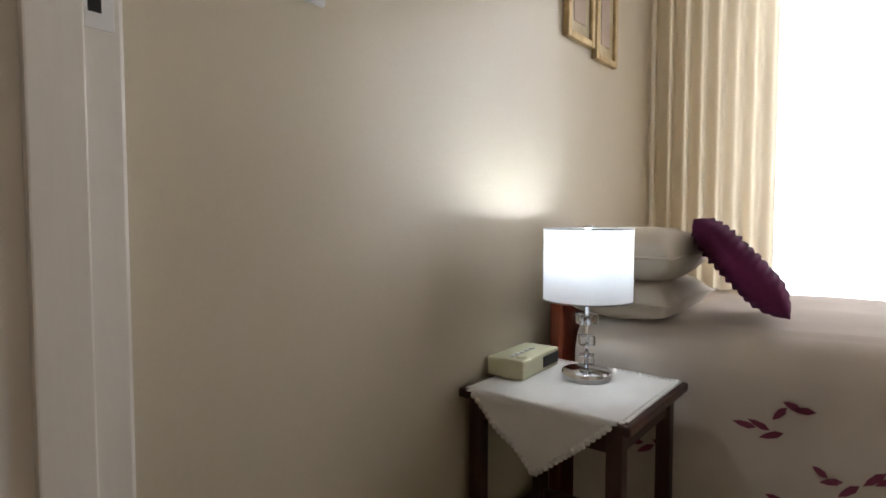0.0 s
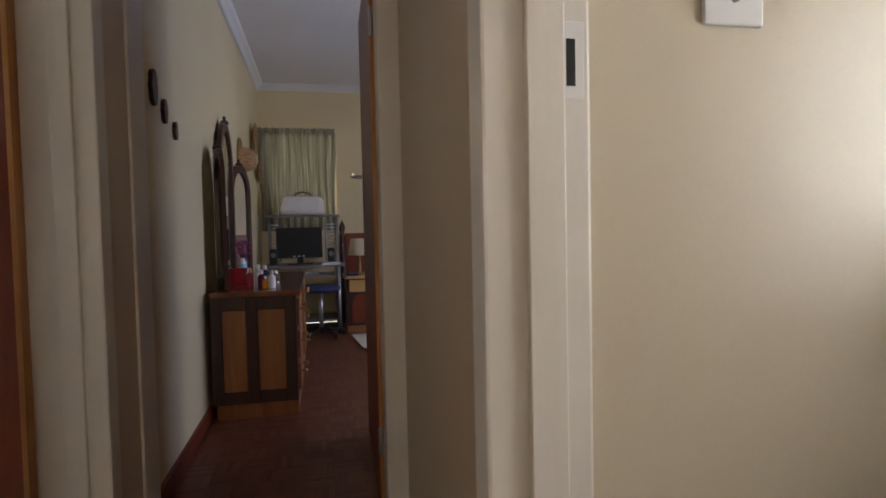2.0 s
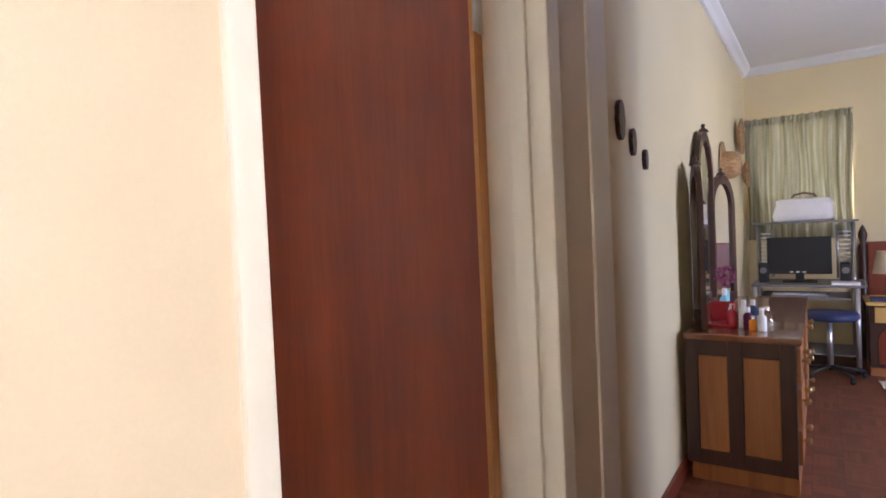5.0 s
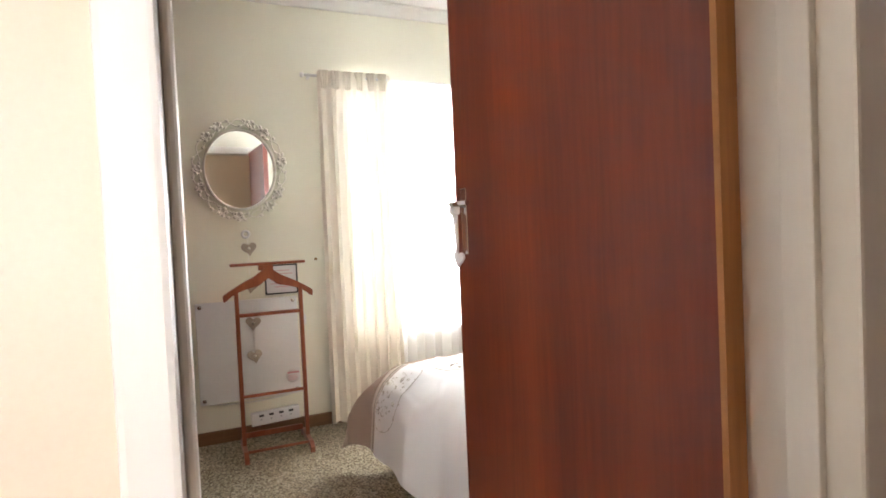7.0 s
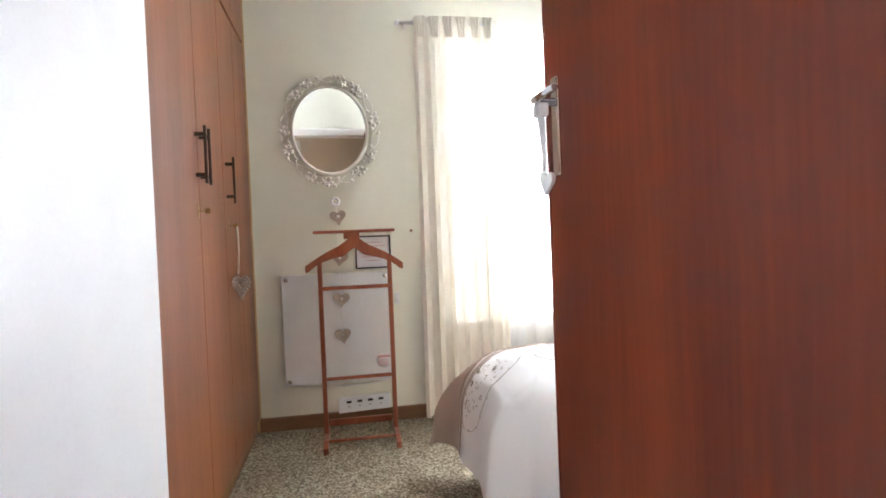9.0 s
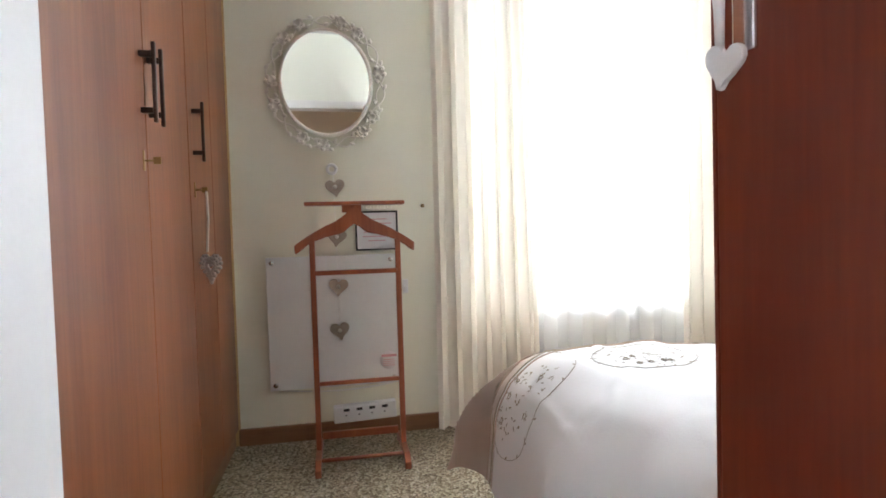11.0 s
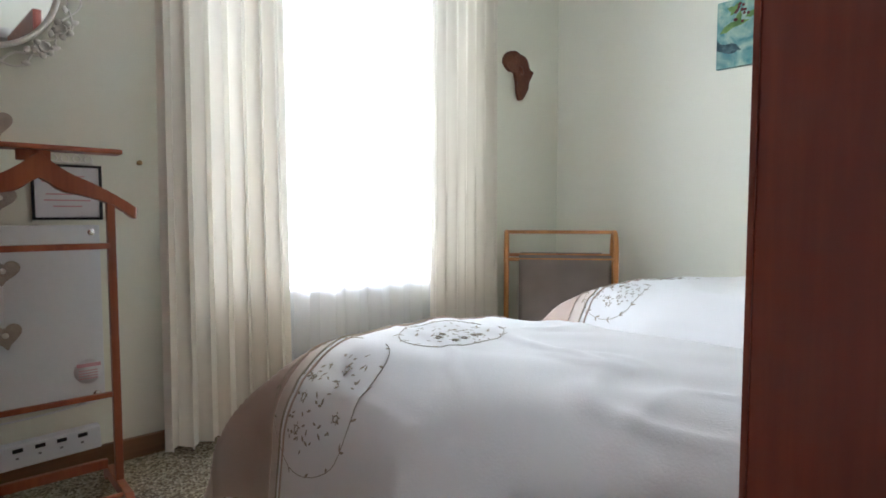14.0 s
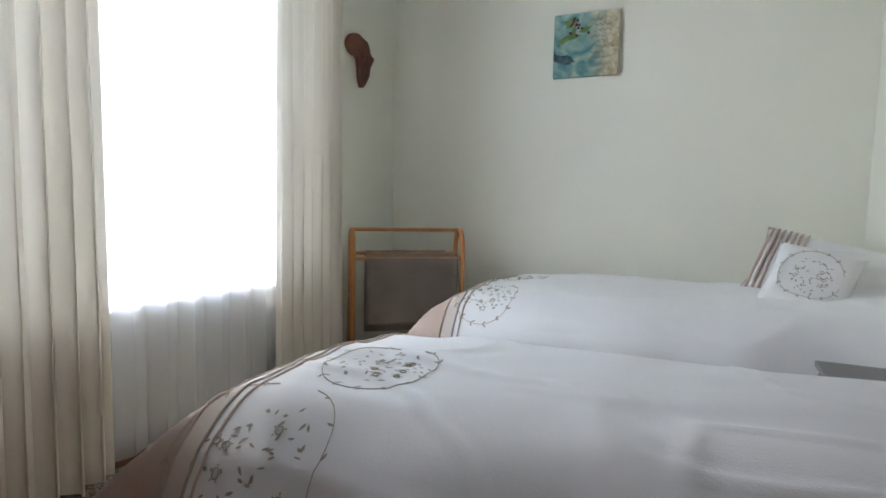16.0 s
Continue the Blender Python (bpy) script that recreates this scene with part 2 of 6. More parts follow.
M["yellow"] = plain("yellow plastic", (0.7, 0.55, 0.05), 0.4)
M["rug"] = cloth("cream rug pile", (0.62, 0.58, 0.50), (0.72, 0.68, 0.6), 0.0, fine=150, bump=0.8)
M["basket"] = surface("woven straw", (0.30, 0.16, 0.07), (0.50, 0.30, 0.14), 0.7, 30, 120, 0.5, (1, 1, 3))
M["parquet"] = by_piece("red parquet block", (0.11, 0.032, 0.018), (0.20, 0.065, 0.035), 0.42, 0.0)
M["grout"] = plain("dark joint", (0.05, 0.018, 0.012), 0.6)
M["outside"] = plain("bright hazy garden light", (0.95, 0.98, 1.0), 1.0, emit=3.2)
M["paper"] = plain("white paper", (0.72, 0.7, 0.72), 0.6)
M["pink"] = plain("pink ink", (0.60, 0.30, 0.33), 0.6)

# ---- shape helpers ----


def add_box(bm, x0, x1, y0, y1, z0, z1, bevel=0.0, m=None):
    vs = [bm.verts.new((x, y, z)) for x in (x0, x1) for y in (y0, y1) for z in (z0, z1)]
    fs = [bm.faces.new([vs[i] for i in f]) for f in ((0, 1, 3, 2), (4, 6, 7, 5), (0, 4, 5, 1), (2, 3, 7, 6), (0, 2, 6, 4), (1, 5, 7, 3))]
    if bevel:
        edges = {e for f in fs for e in f.edges}
        r = bmesh.ops.bevel(bm, geom=list(edges), offset=bevel, segments=2, affect="EDGES", profile=0.6)
        vs = list({v for f in r["faces"] for v in f.verts})
    if m:
        bmesh.ops.transform(bm, matrix=m, verts=vs)
    return vs


def box(x0, x1, y0, y1, z0, z1, bevel=0.0, m=None):
    bm = bmesh.new()
    add_box(bm, x0, x1, y0, y1, z0, z1, bevel)
    if m:
        bmesh.ops.transform(bm, matrix=m, verts=bm.verts)
    return bm


def add_lathe(bm, profile, n=24, m=None):
    """profile: (radius, z) pairs turned round z."""
    rings = []
    made = []
    for r, z in profile:
        if r < 1e-5:
            v = bm.verts.new((0, 0, z))
            rings.append([v] * n)
            made.append(v)
        else:
            ring = [bm.verts.new((r * math.cos(2 * math.pi * i / n), r * math.sin(2 * math.pi * i / n), z)) for i in range(n)]
            rings.append(ring)
            made += ring
    for a, b in zip(rings, rings[1:]):
        for i in range(n):
            q = []
            for v in (a[i], a[(i + 1) % n], b[(i + 1) % n], b[i]):
                if v not in q:
                    q.append(v)
            if len(q) > 2:
                f = bm.faces.new(q)
                f.smooth = True
    if m:
        bmesh.ops.transform(bm, matrix=m, verts=made)


def lathe(profile, n=24, m=None):
    bm = bmesh.new()
    add_lathe(bm, profile, n, m)
    return bm


def add_tube(bm, points, r, n=10, closed=False):
    """A round bar along points; r a number or one for each point."""
    pts = [Vector(p) for p in points]
    rs = r if isinstance(r, (list, tuple)) else [r] * len(pts)
    rings = []
    side = None
    for i, p in enumerate(pts):
        a = pts[i - 1] if i or closed else p
        b = pts[(i + 1) % len(pts)] if i + 1 < len(pts) or closed else p
        d = (b - a).normalized()
        if side is None:
            side = d.orthogonal().normalized()
        side = (side - d * side.dot(d)).normalized()
        up = d.cross(side)
        rings.append([bm.verts.new(p + (side * math.cos(2 * math.pi * k / n) + up * math.sin(2 * math.pi * k / n)) * rs[i]) for k in range(n)])
    pairs = list(zip(rings, rings[1:])) + ([(rings[-1], rings[0])] if closed else [])
    for a, b in pairs:
        for k in range(n):
            bm.faces.new((a[k], a[(k + 1) % n], b[(k + 1) % n], b[k])).smooth = True
    if not closed:
        bm.faces.new(rings[0][::-1])
        bm.faces.new(rings[-1])


def tube(points, r, n=10, closed=False):
    bm = bmesh.new()
    add_tube(bm, points, r, n, closed)
    return bm


def plate(outline, depth, m=None, bevel=0.0):
    """A flat shape, given in x and z, thick along y from 0 to depth."""
    bm = bmesh.new()
    a = [bm.verts.new((x, 0, z)) for x, z in outline]
    b = [bm.verts.new((x, depth, z)) for x, z in outline]
    bm.faces.new(a)
    bm.faces.new(b[::-1])
    for i in range(len(a)):
        j = (i + 1) % len(a)
        bm.faces.new((a[j], a[i], b[i], b[j]))
    if bevel:
        bmesh.ops.bevel(bm, geom=bm.edges[:], offset=bevel, segments=1, affect="EDGES")
    if m:
        bmesh.ops.transform(bm, matrix=m, verts=bm.verts)
    return bm


def grid_sheet(nu, nv, fn):
    """A sheet of nu x nv cells; fn(u, v) gives the place, u and v from 0 to 1."""
    bm = bmesh.new()
    vs = [[bm.verts.new(fn(i / nu, j / nv)) for j in range(nv + 1)] for i in range(nu + 1)]
    for i in range(nu):
        for j in range(nv):
            bm.faces.new((vs[i][j], vs[i + 1][j], vs[i + 1][j + 1], vs[i][j + 1])).smooth = True
    return bm


def part(name, bm, material, parent=None, label=""):
    me = bpy.data.meshes.new(name)
    bmesh.ops.recalc_face_normals(bm, faces=bm.faces)
    bm.to_mesh(me)
    bm.free()
    me.materials.append(M[material] if isinstance(material, str) else material)
    ob = new(name, me)
    if parent:
        ob.parent = parent
        ob.matrix_parent_inverse = parent.matrix_basis.inverted()
    return tagged(ob, label)


def thing(name, label, category, at, group=""):
    ob = new(name)
    ob.empty_display_size = 0.05
    ob.location = at
    return tagged(ob, label, category, group)


def fixed(name, bm, material, label=""):
    return tagged(part(name, bm, material), label, "", "", "structure")


def smooth(ob):
    for f in ob.data.polygons:
        f.use_smooth = True
    return ob


H = 2.62

# ---- walls, floors, ceilings ----
XW, XE, YS, YN = -3.67, -0.69, 0.75, 4.09  # twin room
HB = 2.72
fixed("floor_twin_room", box(XW - 0.1, XE, YS - 0.7, YN + 0.1, -0.12, 0), "carpet", "speckled brown and cream looped carpet")
fixed("ceiling_twin_room", box(XW - 0.1, XE, 0.1, YN + 0.1, HB, HB + 0.1), "ceiling", "white painted ceiling")


def wall_x(name, x0, x1, y0, y1, z1, mat, holes=(), label=""):
    """A wall thick from x0 to x1, along y, with openings (y0, y1, z0, z1)."""
    bm = bmesh.new()
    y = y0
    for a, b, lo, hi in holes:
        add_box(bm, x0, x1, y, a, 0, z1)
        if lo > 0:
            add_box(bm, x0, x1, a, b, 0, lo)
        add_box(bm, x0, x1, a, b, hi, z1)
        y = b
    add_box(bm, x0, x1, y, y1, 0, z1)
    return fixed(name, bm, mat, label)


def wall_y(name, y0, y1, x0, x1, z1, mat, holes=(), label=""):
    bm = bmesh.new()
    x = x0
    for a, b, lo, hi in holes:
        add_box(bm, x, a, y0, y1, 0, z1)
        if lo > 0:
            add_box(bm, a, b, y0, y1, 0, lo)
        add_box(bm, a, b, y0, y1, hi, z1)
        x = b
    add_box(bm, x, x1, y0, y1, 0, z1)
    return fixed(name, bm, mat, label)


WB = (1.85, 3.25, 0.54, 2.2)
DB = (0.873, 1.822, 0, 2.09)
wall_x("wall_twin_west", XW - 0.24, XW, 0.1, YN, HB, "wall_twin", [WB], "cream painted outer wall with a wide window")
fixed("threshold", box(XE, -0.55, DB[0], DB[1], -0.12, 0.0), "skirting", "brown wooden threshold")
wall_y("wall_twin_north", YN, YN + 0.14, XW - 0.24, XE, HB, "wall_twin", (), "cream painted wall")
wall_x("wall_twin_east", XE, XE + 0.07, 0.1, YN, HB, "wall_twin", [DB], "cream painted wall with the doorway")
wall_y("wall_cupboard_stub", 0.62, 0.775, -2.02, XE, HB, "white", (), "white painted wall beside the cupboards")
wall_y("wall_twin_south", 0.0, 0.1, XW - 0.24, XE + 0.07, HB, "wall_twin", (), "cream painted wall behind the cupboards")
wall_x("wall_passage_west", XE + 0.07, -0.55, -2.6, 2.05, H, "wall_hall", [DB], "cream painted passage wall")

# passage
fixed("floor_passage", box(-0.55, 0.3, -2.6, 2.1, -0.12, -0.004), "grout", "dark joints of the parquet floor")
fixed("ceiling_passage", box(-0.615, 0.45, -2.6, 2.2, H, H + 0.1), "ceiling", "white painted ceiling")
DA = (0.03, 1.04, 0, 2.09)
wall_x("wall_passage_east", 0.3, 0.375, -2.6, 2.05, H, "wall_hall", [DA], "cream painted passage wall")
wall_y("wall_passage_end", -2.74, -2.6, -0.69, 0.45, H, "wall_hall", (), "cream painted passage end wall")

# room with the lamp
AX, AY = 2.6, 0.98
fixed("floor_lamp_room", box(0.3, AX, -2.6, AY + 0.1, -0.12, 0), "carpet", "speckled brown and cream looped carpet")
fixed("ceiling_lamp_room", box(0.45, AX + 0.1, -2.6, AY + 0.1, H, H + 0.1), "ceiling", "white painted ceiling")
wall_x("wall_lamp_west", 0.375, 0.45, -2.6, AY, H, "wall_lamp", [(0.03, AY - 0.001, 0, 2.09)], "satin beige wall with the doorway")
wall_y("wall_lamp_north", AY, AY + 0.14, 0.376, AX + 0.2, H, "wall_lamp", (), "satin beige painted wall")
WA = (-0.95, 0.80, 0.55, 2.2)
wall_x("wall_lamp_east", AX, AX + 0.24, -2.6, AY, H, "wall_lamp", [WA], "satin beige outer wall with a window")
wall_y("wall_lamp_south", -2.74, -2.6, 0.45, AX + 0.24, H, "wall_lamp", (), "satin beige painted wall")

# office
OY = 6.45
DC = (-0.55, 0.27, 0, 2.09)
fixed("floor_office", box(-0.59, 2.6, 2.1, OY, -0.12, -0.004), "grout", "dark joints of the parquet floor")
fixed("ceiling_office", box(-0.615, 2.8, 2.2, OY + 0.1, H - 0.02, H + 0.08), "ceiling", "white painted ceiling")
wall_x("wall_office_west", -0.69, -0.59, 2.19, OY, H, "wall_office", (), "yellow painted wall")
wall_y("wall_office_north", OY, OY + 0.22, -0.69, 2.8, H, "wall_office", [(-0.5, 0.22, 1.15, 2.09)], "yellow painted wall with a window")
wall_x("wall_office_east", 2.6, 2.8, 2.19, OY, H, "wall_office", [(3.1, 4.4, 0.7, 1.95)], "yellow painted wall with a window")
wall_y("wall_office_south", 2.05, 2.19, -0.615, 2.8, H, "wall_hall", [DC], "cream painted wall with the doorway")


def cornice(name, pts, z, s=0.07):
    """A coved strip along a wall's top; pts: two ends and the way into the room."""
    (x0, y0), (x1, y1), (nx, ny) = pts
    prof = [(0, 0), (0, -s), (s * 0.25, -s * 0.95), (s * 0.55, -s * 0.55), (s * 0.95, -s * 0.25), (s, 0)]
    bm = bmesh.new()
    ends = [[bm.verts.new((x + nx * (a + 0.002), y + ny * (a + 0.002), z + b - 0.002)) for a, b in prof] for x, y in ((x0, y0), (x1, y1))]
    k = len(prof)
    for i in range(k):
        bm.faces.new((ends[0][i], ends[0][(i + 1) % k], ends[1][(i + 1) % k], ends[1][i]))
    bm.faces.new(ends[0][::-1])
    bm.faces.new(ends[1])
    return fixed(name, bm, "ceiling", "white coved cornice")


cornice("cornice", ((XW, YS), (XW, YN), (1, 0)), HB)
cornice("cornice", ((XW, YN), (XE, YN), (0, -1)), HB)
cornice("cornice", ((-0.59, 2.19), (-0.59, OY), (1, 0)), H - 0.02)
cornice("cornice", ((-0.59, OY), (2.6, OY), (0, -1)), H - 0.02)
cornice("cornice", ((0.45, AY), (AX, AY), (0, -1)), H)
fixed("baseboard", box(XW, XW + 0.02, YS, YN, 0, 0.075, 0.004), "skirting", "brown wooden skirting")
fixed("baseboard", box(XW + 0.02, XE, YN - 0.02, YN, 0, 0.075, 0.004), "skirting", "brown wooden skirting")
fixed("baseboard", box(-0.59, -0.572, 2.2, OY, 0, 0.075, 0.004), "door", "dark wooden skirting")
fixed("baseboard", box(0.47, AX, AY - 0.018, AY, 0, 0.075, 0.004), "skirting", "brown wooden skirting")


# ---- door frames ----
def frame_x(name, xa, xb, y0, y1, z1, face=0.075, stop_x=None):
    """A door lining through a wall thick along x, with a stop, a step and flat casings."""
    bm = bmesh.new()
    t = face
    ts = 0.042
    for a, b in ((y0, y0 + ts), (y1 - t, y1)):
        add_box(bm, xa - (0.012 if a == y0 else 0.038), xb + 0.012, a, b, 0, z1, 0.006)
    add_box(bm, xa - 0.012, xb + 0.012, y0 + ts, y1 - t, z1 - t, z1, 0.006)
    if stop_x:
        lo, hi = stop_x
        add_box(bm, lo, hi, y0 + ts, y0 + ts + 0.010, 0, z1 - t, 0.003)
        add_box(bm, lo, hi, y1 - t - 0.016, y1 - t, 0, z1 - t, 0.003)
    return fixed(name, bm, "frame", "cream gloss painted steel door frame")


frame_x("door_frame_twin_room", XE, -0.55, DB[0], DB[1], DB[3], stop_x=(-0.64, -0.59))
frame_x("door_frame_lamp_room", 0.3, 0.43, DA[0], DA[1] - 0.02, DA[3], stop_x=(0.33, 0.392))
bm = bmesh.new()
add_box(bm, DC[0] - 0.045, DC[0] + 0.008, 2.038, 2.202, 0, 2.09, 0.006)
add_box(bm, DC[1] - 0.045, DC[1] + 0.05, 2.038, 2.202, 0, 2.09, 0.006)
add_box(bm, DC[0] + 0.008, DC[1] - 0.045, 2.038, 2.202, 2.03, 2.09, 0.006)
fixed("door_frame_office", bm, "frame", "cream gloss painted steel door frame")


def door(name, label, hinge, free, thick, mat, handle_z, height=2.03, heart_tag=False, face_side=1):
    """A flush leaf from the hinge to the free edge; thickness to its left of that way."""
    hx, hy = hinge
    w = math.hypot(free[0] - hx, free[1] - hy)
    ang = math.degrees(math.atan2(free[1] - hy, free[0] - hx))
    m = pose(hx, hy, 0, 0, 0, ang)
    top = thing(name, label, "door", (hx, hy, 0))
    part("leaf", box(0.012, w - 0.006, 0, thick, 0.008, height, 0.002, m), mat, top)
    part("hinge_edge", box(0, 0.012, 0.0015, thick - 0.0015, 0.008, height - 0.002, 0, m), "door_edge", top, "bare orange timber edge")
    part("lock_edge", box(w - 0.006, w, 0.0015, thick - 0.0015, 0.008, height - 0.002, 0, m), mat, top)
    for z in (0.25, 1.75):
        bm = tube([(-0.006, -0.004, z - 0.05), (-0.006, -0.004, z + 0.05)], 0.007)
        add_box(bm, -0.002, -0.0005, 0.004, thick - 0.004, z - 0.05, z + 0.05)
        bmesh.ops.transform(bm, matrix=m, verts=bm.verts)
        part("hinge", bm, "steel", top)
    sgn = 1 if thick > 0 else -1
    for s, y in ((-sgn, 0.0), (sgn, thick)):
        bm = box(w - 0.075, w - 0.04, min(y, y + s * 0.006), max(y, y + s * 0.006), handle_z - 0.15, handle_z + 0.05, 0.003)
        bmesh.ops.transform(bm, matrix=m, verts=bm.verts)
        pl = part("handle_plate", bm, "chrome", top)
        bm = tube([(w - 0.057, y, handle_z), (w - 0.057, y + s * 0.045, handle_z), (w - 0.07, y + s * 0.052, handle_z), (w - 0.17, y + s * 0.05, handle_z)], [0.009, 0.009, 0.009, 0.007])
        bmesh.ops.transform(bm, matrix=m, verts=bm.verts)
        part("handle", bm, "chrome", top)
    return top, m, w


door_b, mB, wB = door("door_twin_room", "dark red mahogany flush door standing open beside the bed", (-0.705, 1.69), (-1.652, 1.675), -0.04, "door", 1.28)


# ================= twin bedroom =================
def curtain(name, label, x, y0, y1, z0, z1, mat, folds, depth, group="curtains", lean=0.0, parts="panel"):
    top = thing(name, label, "curtain", (x, (y0 + y1) / 2, z0), group)
    rnd = random.Random(int(y0 * 100 + folds))
    ph = [rnd.uniform(-0.5, 0.5) for _ in range(40)]

    def fn(u, v):
        k = u * folds
        wob = ph[int(k) % 40] * 0.8
        a = 2 * math.pi * k + wob * math.sin(v * 2.2)
        d = depth * (0.55 + 0.45 * (1 - v)) * (0.8 + 0.4 * ph[(int(k) + 7) % 40])
        if v > 0.93:
            d *= 0.55
        spread = 1 + 0.06 * (1 - v)
        yy = (y0 + y1) / 2 + (u - 0.5) * (y1 - y0) * spread + 0.012 * math.sin(2 * a) * (1 - v)
        return (x + d * math.sin(a) + lean * (1 - v), yy, z0 + (z1 - z0) * v + 0.006 * math.sin(a * 0.5) * (1 - v))

    part(parts, grid_sheet(folds * 12, 26, fn), mat, top)
    return top, fn


def pinch_pleats(top, x, y0, y1, z, mat, n):
    bm = bmesh.new()
    for i in range(n):
        y = y0 + (y1 - y0) * (i + 0.5) / n
        for k in (-1, 0, 1):
            add_tube(bm, [(x + 0.018, y + k * 0.012, z - 0.10), (x + 0.026, y + k * 0.016, z - 0.04), (x + 0.014, y + k * 0.02, z + 0.012)], [0.006, 0.009, 0.011], 6)
    part("pinch_pleat", bm, mat, top)


c, _ = curtain("curtain", "cream lined curtain hanging in soft folds to the floor", -3.585, 1.665, 2.14, 0.02, 2.235, "curtain", 7, 0.042)
pinch_pleats(c, -3.585, 1.665, 2.12, 2.225, "curtain", 6)
c, _ = curtain("curtain", "cream lined curtain drawn back beside the towel rail", -3.585, 2.93, 3.42, 0.02, 2.235, "curtain", 7, 0.038)
pinch_pleats(c, -3.585, 2.95, 3.40, 2.225, "curtain", 6)
curtain("net_curtain", "sheer white voile net across the window", -3.635, 2.0, 3.1, 0.03, 2.20, "sheer", 9, 0.020, "nets")
rail = thing("curtain_rail", "thin white curtain rail with end stops", "curtain rail", (-3.6, 2.5, 2.2))
part("rail", tube([(-3.6, 1.58, 2.210), (-3.6, 3.56, 2.210)], 0.009), "white", rail)
for y in (1.575, 3.565):
    part("end_stop", lathe([(0, -0.012), (0.014, -0.01), (0.016, 0), (0.014, 0.01), (0, 0.012)], 12, pose(-3.6, y, 2.210, 90)), "white", rail)
for y in (1.62, 2.55, 3.5):
    part("bracket", box(XW, -3.6, y - 0.008, y + 0.008, 2.200, 2.220, 0.002), "white", rail)


def window_unit(name, x0, x1, y0, y1, z0, z1, bars, label):
    top = fixed(name, box(x0, x1, y0, y0 + 0.04, z0, z1, 0.003), "frame", label)
    part("window_frame", box(x0, x1, y1 - 0.04, y1, z0, z1, 0.003), "frame", top)
    part("window_frame", box(x0, x1, y0 + 0.04, y1 - 0.04, z1 - 0.04, z1, 0.003), "frame", top)
    part("window_frame", box(x0, x1, y0 + 0.04, y1 - 0.04, z0, z0 + 0.04, 0.003), "frame", top)
    for i in range(1, bars):
        y = y0 + (y1 - y0) * i / bars
        part("glazing_bar", box(x0 + 0.005, x1 - 0.005, y - 0.014, y + 0.014, z0 + 0.04, z1 - 0.04, 0.003), "frame", top)
    for i in range(bars):
        a, b = y0 + 0.04 + (y1 - y0 - 0.08) * i / bars, y0 + 0.04 + (y1 - y0 - 0.08) * (i + 1) / bars
        pane = part("pane", box((x0 + x1) / 2 - 0.002, (x0 + x1) / 2 + 0.002, a, b, z0 + 0.04, z1 - 0.04), "glass", top)
        pane.visible_shadow = False
    return top


window_unit("window_1", XW - 0.16, XW - 0.12, WB[0], WB[1], WB[2], WB[3], 3, "cream steel window with three panes")
fixed("window_sill", box(XW - 0.12, XW + 0.015, WB[0] + 0.002, WB[1] - 0.002, WB[2], WB[2] + 0.02, 0.004), "white", "white painted window sill")
fixed("backdrop", box(XW - 2.1, XW - 2.0, -4, 9, -1, 6), "outside", "bright hazy garden light beyond the windows").visible_shadow = False


